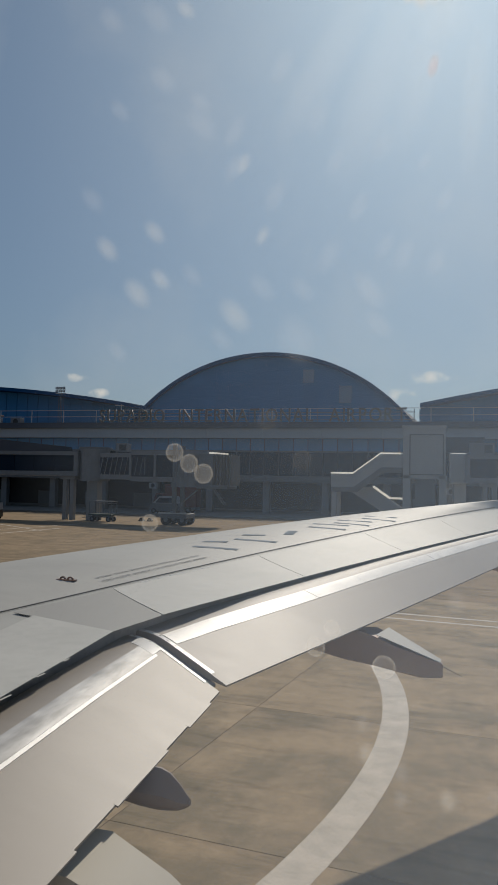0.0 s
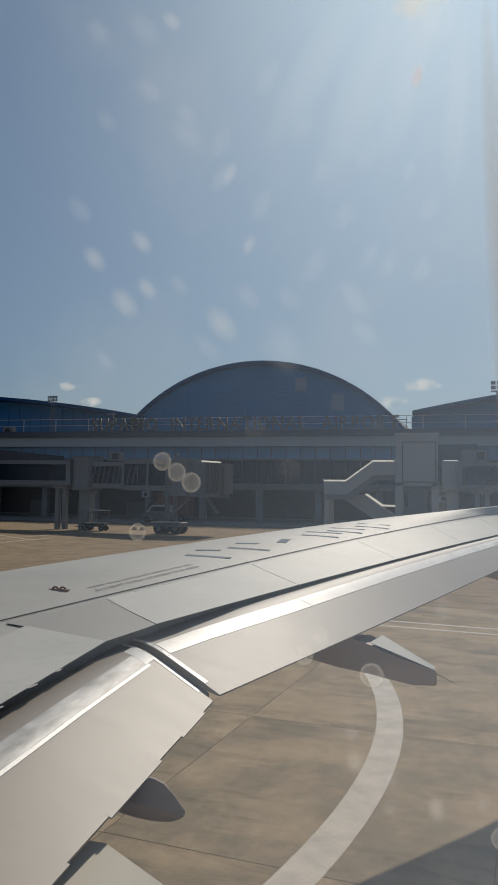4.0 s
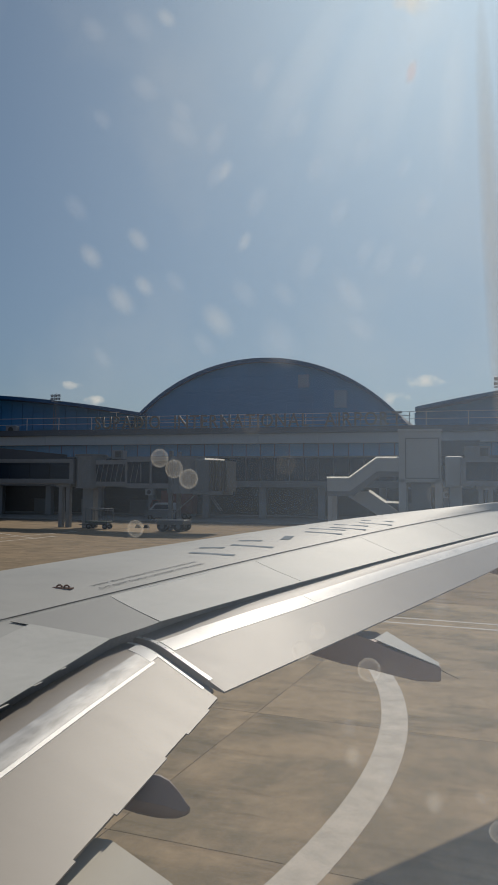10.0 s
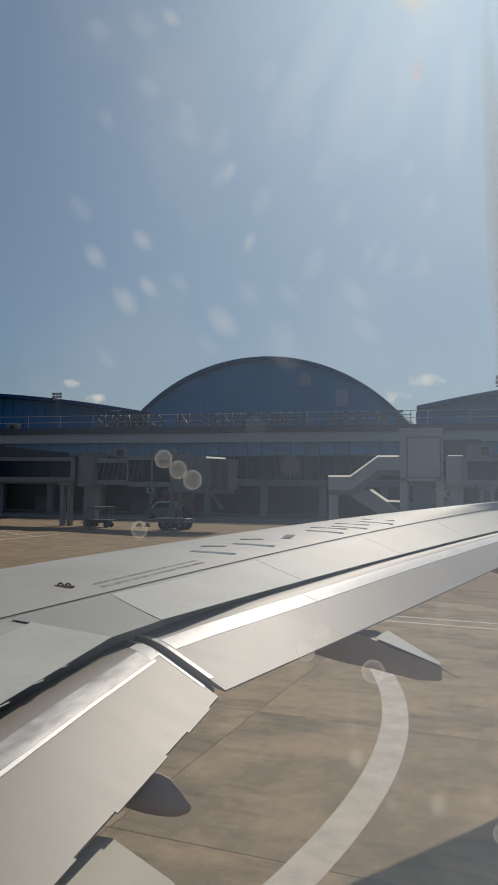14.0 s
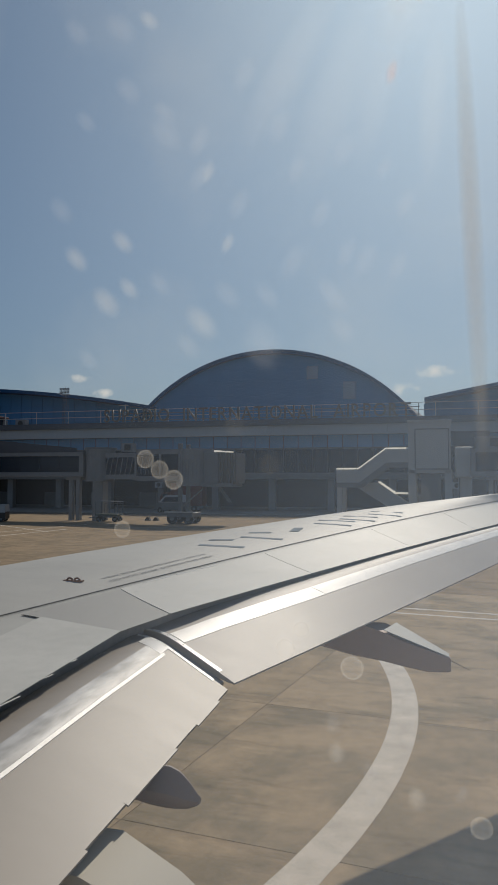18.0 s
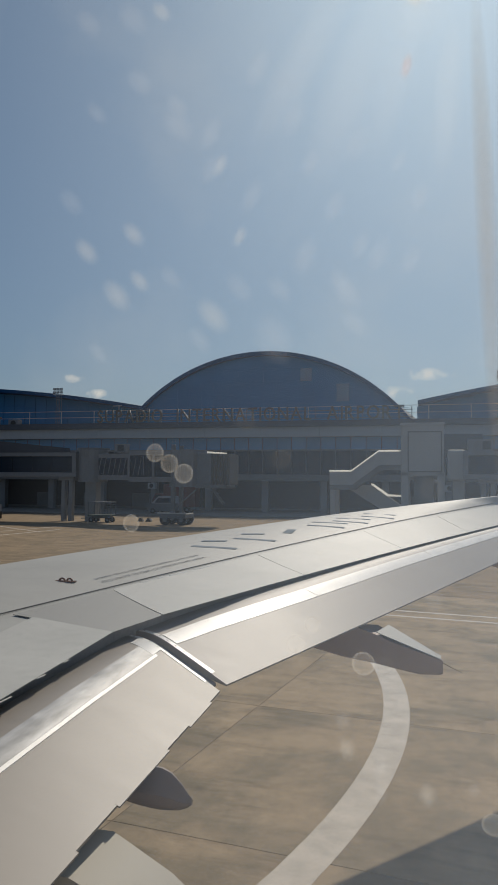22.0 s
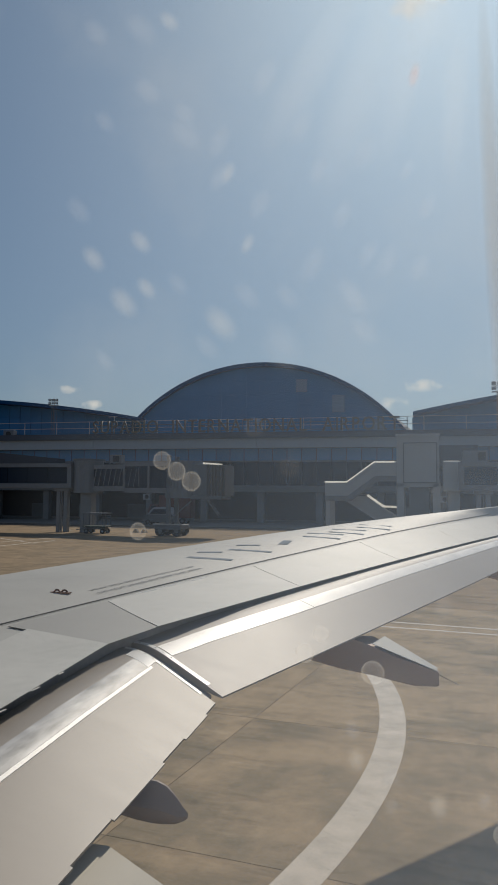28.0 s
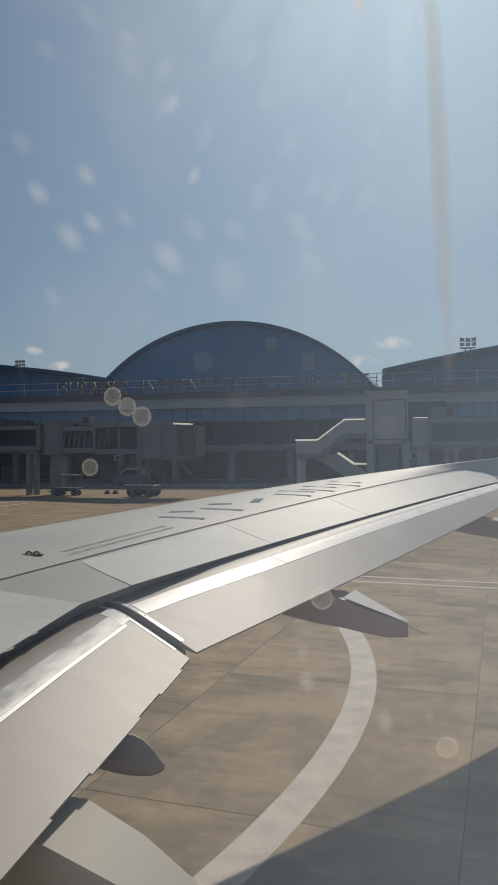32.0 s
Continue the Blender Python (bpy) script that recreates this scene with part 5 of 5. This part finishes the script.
for az, el, size, kind in SPOTS:
    # The small orange glint is painted by the film's tint.
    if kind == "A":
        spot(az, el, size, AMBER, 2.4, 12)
    elif kind in "RBCdD":
        spot(az, el, size, {"R": RING, "B": BEAD, "C": CHAIN, "d": FAINT, "D": SPOT}[kind], 1.0 if kind in "RBC" else 1.3)
    else:
        spot(az, el, size * 0.95, {"S": SPOT, "s": FAINT}[kind], 1.8, -42 if az < -18 or el < 16 else 24)
# Brown band painted for the reflected edge of the window frame.
spot(3.2, 19.0, 0.0145, FRAMEBAND, 23.0, -2)
spot(-1.0, -22.0, 0.24, WARMVEIL, 0.8)          # added warm veil low on the pane, painted to warm and lift the shadow
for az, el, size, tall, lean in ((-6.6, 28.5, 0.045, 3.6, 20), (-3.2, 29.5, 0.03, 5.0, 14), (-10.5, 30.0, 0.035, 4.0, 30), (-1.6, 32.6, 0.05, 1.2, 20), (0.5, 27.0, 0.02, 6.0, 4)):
    spot(az, el, size, GLARE, tall, lean)          # the sun's glare beams, painted as pale film
# Soft pale patch painted for the flare below the sun.
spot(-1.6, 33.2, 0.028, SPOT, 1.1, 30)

# ---- painted lines and slabs ----
def ribbon(name, pts, width, material, z, parent):
    """A painted line along points in plan."""
    fine = []
    for (x0, y0), (x1, y1) in zip(pts, pts[1:]):
        cuts = max(1, min(24, int(math.hypot(x1 - x0, y1 - y0) / 0.16)))
        fine += [(lerp(x0, x1, k / cuts), lerp(y0, y1, k / cuts)) for k in range(cuts)]
    pts = fine + [pts[-1]]
    n = len(pts)
    rings = []
    for i, (x, y) in enumerate(pts):
        a, b = Vector(pts[max(0, i - 1)]), Vector(pts[min(n - 1, i + 1)])
        d = (b - a).normalized()
        s, q = (Vector((-d.y, d.x)) * width * random.uniform(0.493, 0.507) for _ in range(2))
        rings.append([(x - s.x, y - s.y, z), (x + q.x, y + q.y, z), (x + q.x, y + q.y, z - 0.002), (x - s.x, y - s.y, z - 0.002)])
    return part(name, loft(rings), material, parent)


lines = thing("apron_markings", "worn yellow and white painted lines on the apron", "markings", (0, 0, 0), kind="structure")
Z = 0.0075


def stand_box(x, y, turn, worn):
    """A yellow stand-number panel with its dark border, and the lead-in line below it."""
    m = pose(x, y, 0, 0, 0, turn)

    def flat(poly, material, z, name):
        o = part(name, prism(poly, "z", z - 0.002, z), material, lines)
        o.matrix_basis = m
    flat([(-1.22, -0.10), (1.22, -0.10), (1.32, 5.1), (-1.17, 5.1)], BLACKMARK, Z, "panel_border")
    flat([(-1.13, 0.0), (1.13, 0.0), (1.2, 4.98), (-1.06, 4.98)], PANELYELLOW, Z + 0.002, "panel")
    if worn:
        flat([(-0.95, 1.25), (-0.35, 1.2), (0.0, 1.45), (0.42, 1.1), (0.68, 1.02), (0.68, 1.75), (0.98, 1.8), (1.04, 0.72), (0.4, 0.8), (0.0, 1.12), (-0.35, 0.97), (-0.95, 0.97)][::-1],
             BLACKMARK, Z + 0.004, "number_bar")
        flat([(-0.97, 1.25), (-0.68, 1.24), (-0.68, 2.05), (-0.97, 2.05)], BLACKMARK, Z + 0.004, "number_bar")
    else:
        for a in (1.0, 1.35, 3.9, 4.3):
            flat([(-0.9, a), (0.9, a), (0.9, a + 0.2), (-0.9, a + 0.2)], BLACKMARK, Z + 0.004, "number_bar")
    lead = [(x + a, y + b) for a, b in ((0.0, 0.0), (-0.03, -1.0), (-0.06, -2.3), (-0.16, -3.6), (-0.32, -4.7), (-0.55, -5.8), (-0.95, -7.3), (-1.5, -9.0))]
    ribbon("lead_in_border", lead, 0.35, BLACKMARK, Z, lines)
    ribbon("lead_in_line", lead, 0.21, YELLOW, Z + 0.002, lines)
    ribbon("lead_in_ghost", [(a + 0.30, b) for a, b in lead], 0.17, GHOST, Z - 0.001, lines)
    ribbon("lead_in_ghost", [(a - 0.27, b) for a, b in lead[2:]], 0.12, GHOST, Z - 0.001, lines)


stand_box(-1.62, 14.15, 8, True)
stand_box(-8.6, 14.5, -27, True)
stand_box(-38.3, 14.2, 8, False)
ribbon("white_band", [(-0.75 + 0.17 * k + 0.004 * k * k, 16.5 + 0.34 * k) for k in range(24)], 0.62, GHOST, Z - 0.0005, lines)
ribbon("white_band", [(-6.5, 13.2), (-4.5, 13.7), (-2.9, 14.4)], 0.4, GHOST, Z - 0.0005, lines)
for y in (26.0, 27.1):
    ribbon("edge_line", [(-90, y + 15.0), (17.5, y), (60, y - 6.0)], 0.2, WHITEMARK, Z, lines)
for x0 in (11.13, -23.7, -58.9):
    ribbon("turn_line", [(x0 - 0.025 * (14.5 - k / 3) ** 2, k / 3) for k in range(9, 70)], 0.53, WHITEMARK, Z, lines)
for x0 in (5.0, -30.5, -61.0):
    ribbon("turn_line", [(x0 + 0.03 * k * k * 0.5, 25.0 - 1.5 * k) for k in range(11)], 0.5, WHITEMARK, Z, lines)
ribbon("white_band", [(-46.0, 9.0), (-41.6, 10.5), (-39.7, 12.5), (-37.0, 15.9), (-34, 20)], 0.5, WHITEMARK, Z - 0.0005, lines)


def guide(y):
    return 14.5 + 0.075 * (y - 8.6) + 0.002 * (y - 8.6) ** 2


for off in (0, 1):
    ribbon("stop_line_dirt", [(guide(4 + k * 1.5) + off * min(1.06, 0.58 + 0.03 * (4 + k * 1.5)), 4 + k * 1.5) for k in range(15)], 0.34, GRIME, Z - 0.001, lines)
    ribbon("stop_line", [(guide(4 + k * 1.5) + off * min(1.06, 0.58 + 0.03 * (4 + k * 1.5)), 4 + k * 1.5) for k in range(15)], 0.27, YELLOW, Z, lines)
for k in range(4):
    y = 8.17 + k * 4.46
    ribbon("old_line", [(guide(y) + 0.1, y), (guide(y) + min(1.06, 0.58 + 0.03 * y) - 0.08, y - 0.08)], 0.34, GRIME, Z - 0.0005, lines)
    for d in (0.0, 0.48):
        y = 7.95 + k * 4.46 + d
        ribbon("cross_line", [(guide(y) + 0.1, y), (guide(y) + min(1.06, 0.58 + 0.03 * y) - 0.05, y - 0.08)], 0.19, YELLOW, Z + 0.0015, lines)
for d in (0.0, 0.38):
    ribbon("stand_line", [(17.9 + d, 25.0), (19.66 + d, 39.4), (21.6 + d, 55.0)], 0.13, WHITEMARK, Z + 0.001, lines)
ribbon("yellow_line", [(-80, 7.2), (-77.2, 9.6), (-74.7, 11.9), (-70, 17)], 0.3, YELLOW, Z, lines)
# stand lines in front of the terminal
ribbon("stand_line", [(-27.0, 38.0), (-24.45, 66.0)], 0.26, WHITEMARK, Z, lines)
ribbon("stand_line", [(-30.9, 40.0), (-26.5, 74.0)], 0.2, WHITEMARK, Z, lines)
ribbon("stand_line", [(-44.0, 77.1), (-24.1, 61.85)], 0.2, WHITEMARK, Z, lines)

# concrete slabs, each a piece of its own; the joints run a little askew to the terminal
W, H = 5.0, 5.72
GRID = pose(-2.27, 10.72, 0, 0, 0, -6.5)
bm = bmesh.new()
bx(bm, 0.007, W - 0.007, 0.007, H - 0.007, -0.004, 0.005)
slab_copy = bm.copy()
slab = part("slab", bm, SLAB, apron)
dark_slab = part("slab", slab_copy, DARKSLAB, apron, "darker concrete slab")
dark_slab.matrix_basis = GRID @ pose(-7 * W, 4 * H, 0)
slab.matrix_basis = GRID @ pose(-6 * W, -2 * H, 0)
for i in range(-6, 12):
    for j in range(-2, 14):
        if (i, j) != (-6, -2):
            again(dark_slab if j > 3 else slab, GRID @ pose(i * W, j * H, 0), apron)
bm = bmesh.new()
for i in range(-34, 28):
    for j in range(-9, 19):
        corners = [GRID @ Vector(((i + a) * W, (j + b) * H, 0)) for a in (0, 1) for b in (0, 1)]
        if not (-6 <= i < 12 and -2 <= j < 14) and (i, j) != (-7, 4) and all(-160 < c.x < 110 and -40 < c.y < 99.4 for c in corners):
            p = [GRID @ Vector((i * W + a, j * H + b, 0)) for a, b in ((0.012, 0.012), (W - 0.012, 0.012), (W - 0.012, H - 0.012), (0.012, H - 0.012))]
            lo = [bm.verts.new((c.x, c.y, -0.004)) for c in p]
            hi = [bm.verts.new((c.x, c.y, 0.005)) for c in p]
            bm.faces.new(hi)
            for k in range(4):
                bm.faces.new((lo[k], lo[(k + 1) % 4], hi[(k + 1) % 4], hi[k]))
tagged(part("outer_slabs", bm, DARKSLAB, apron), kind="stuff")
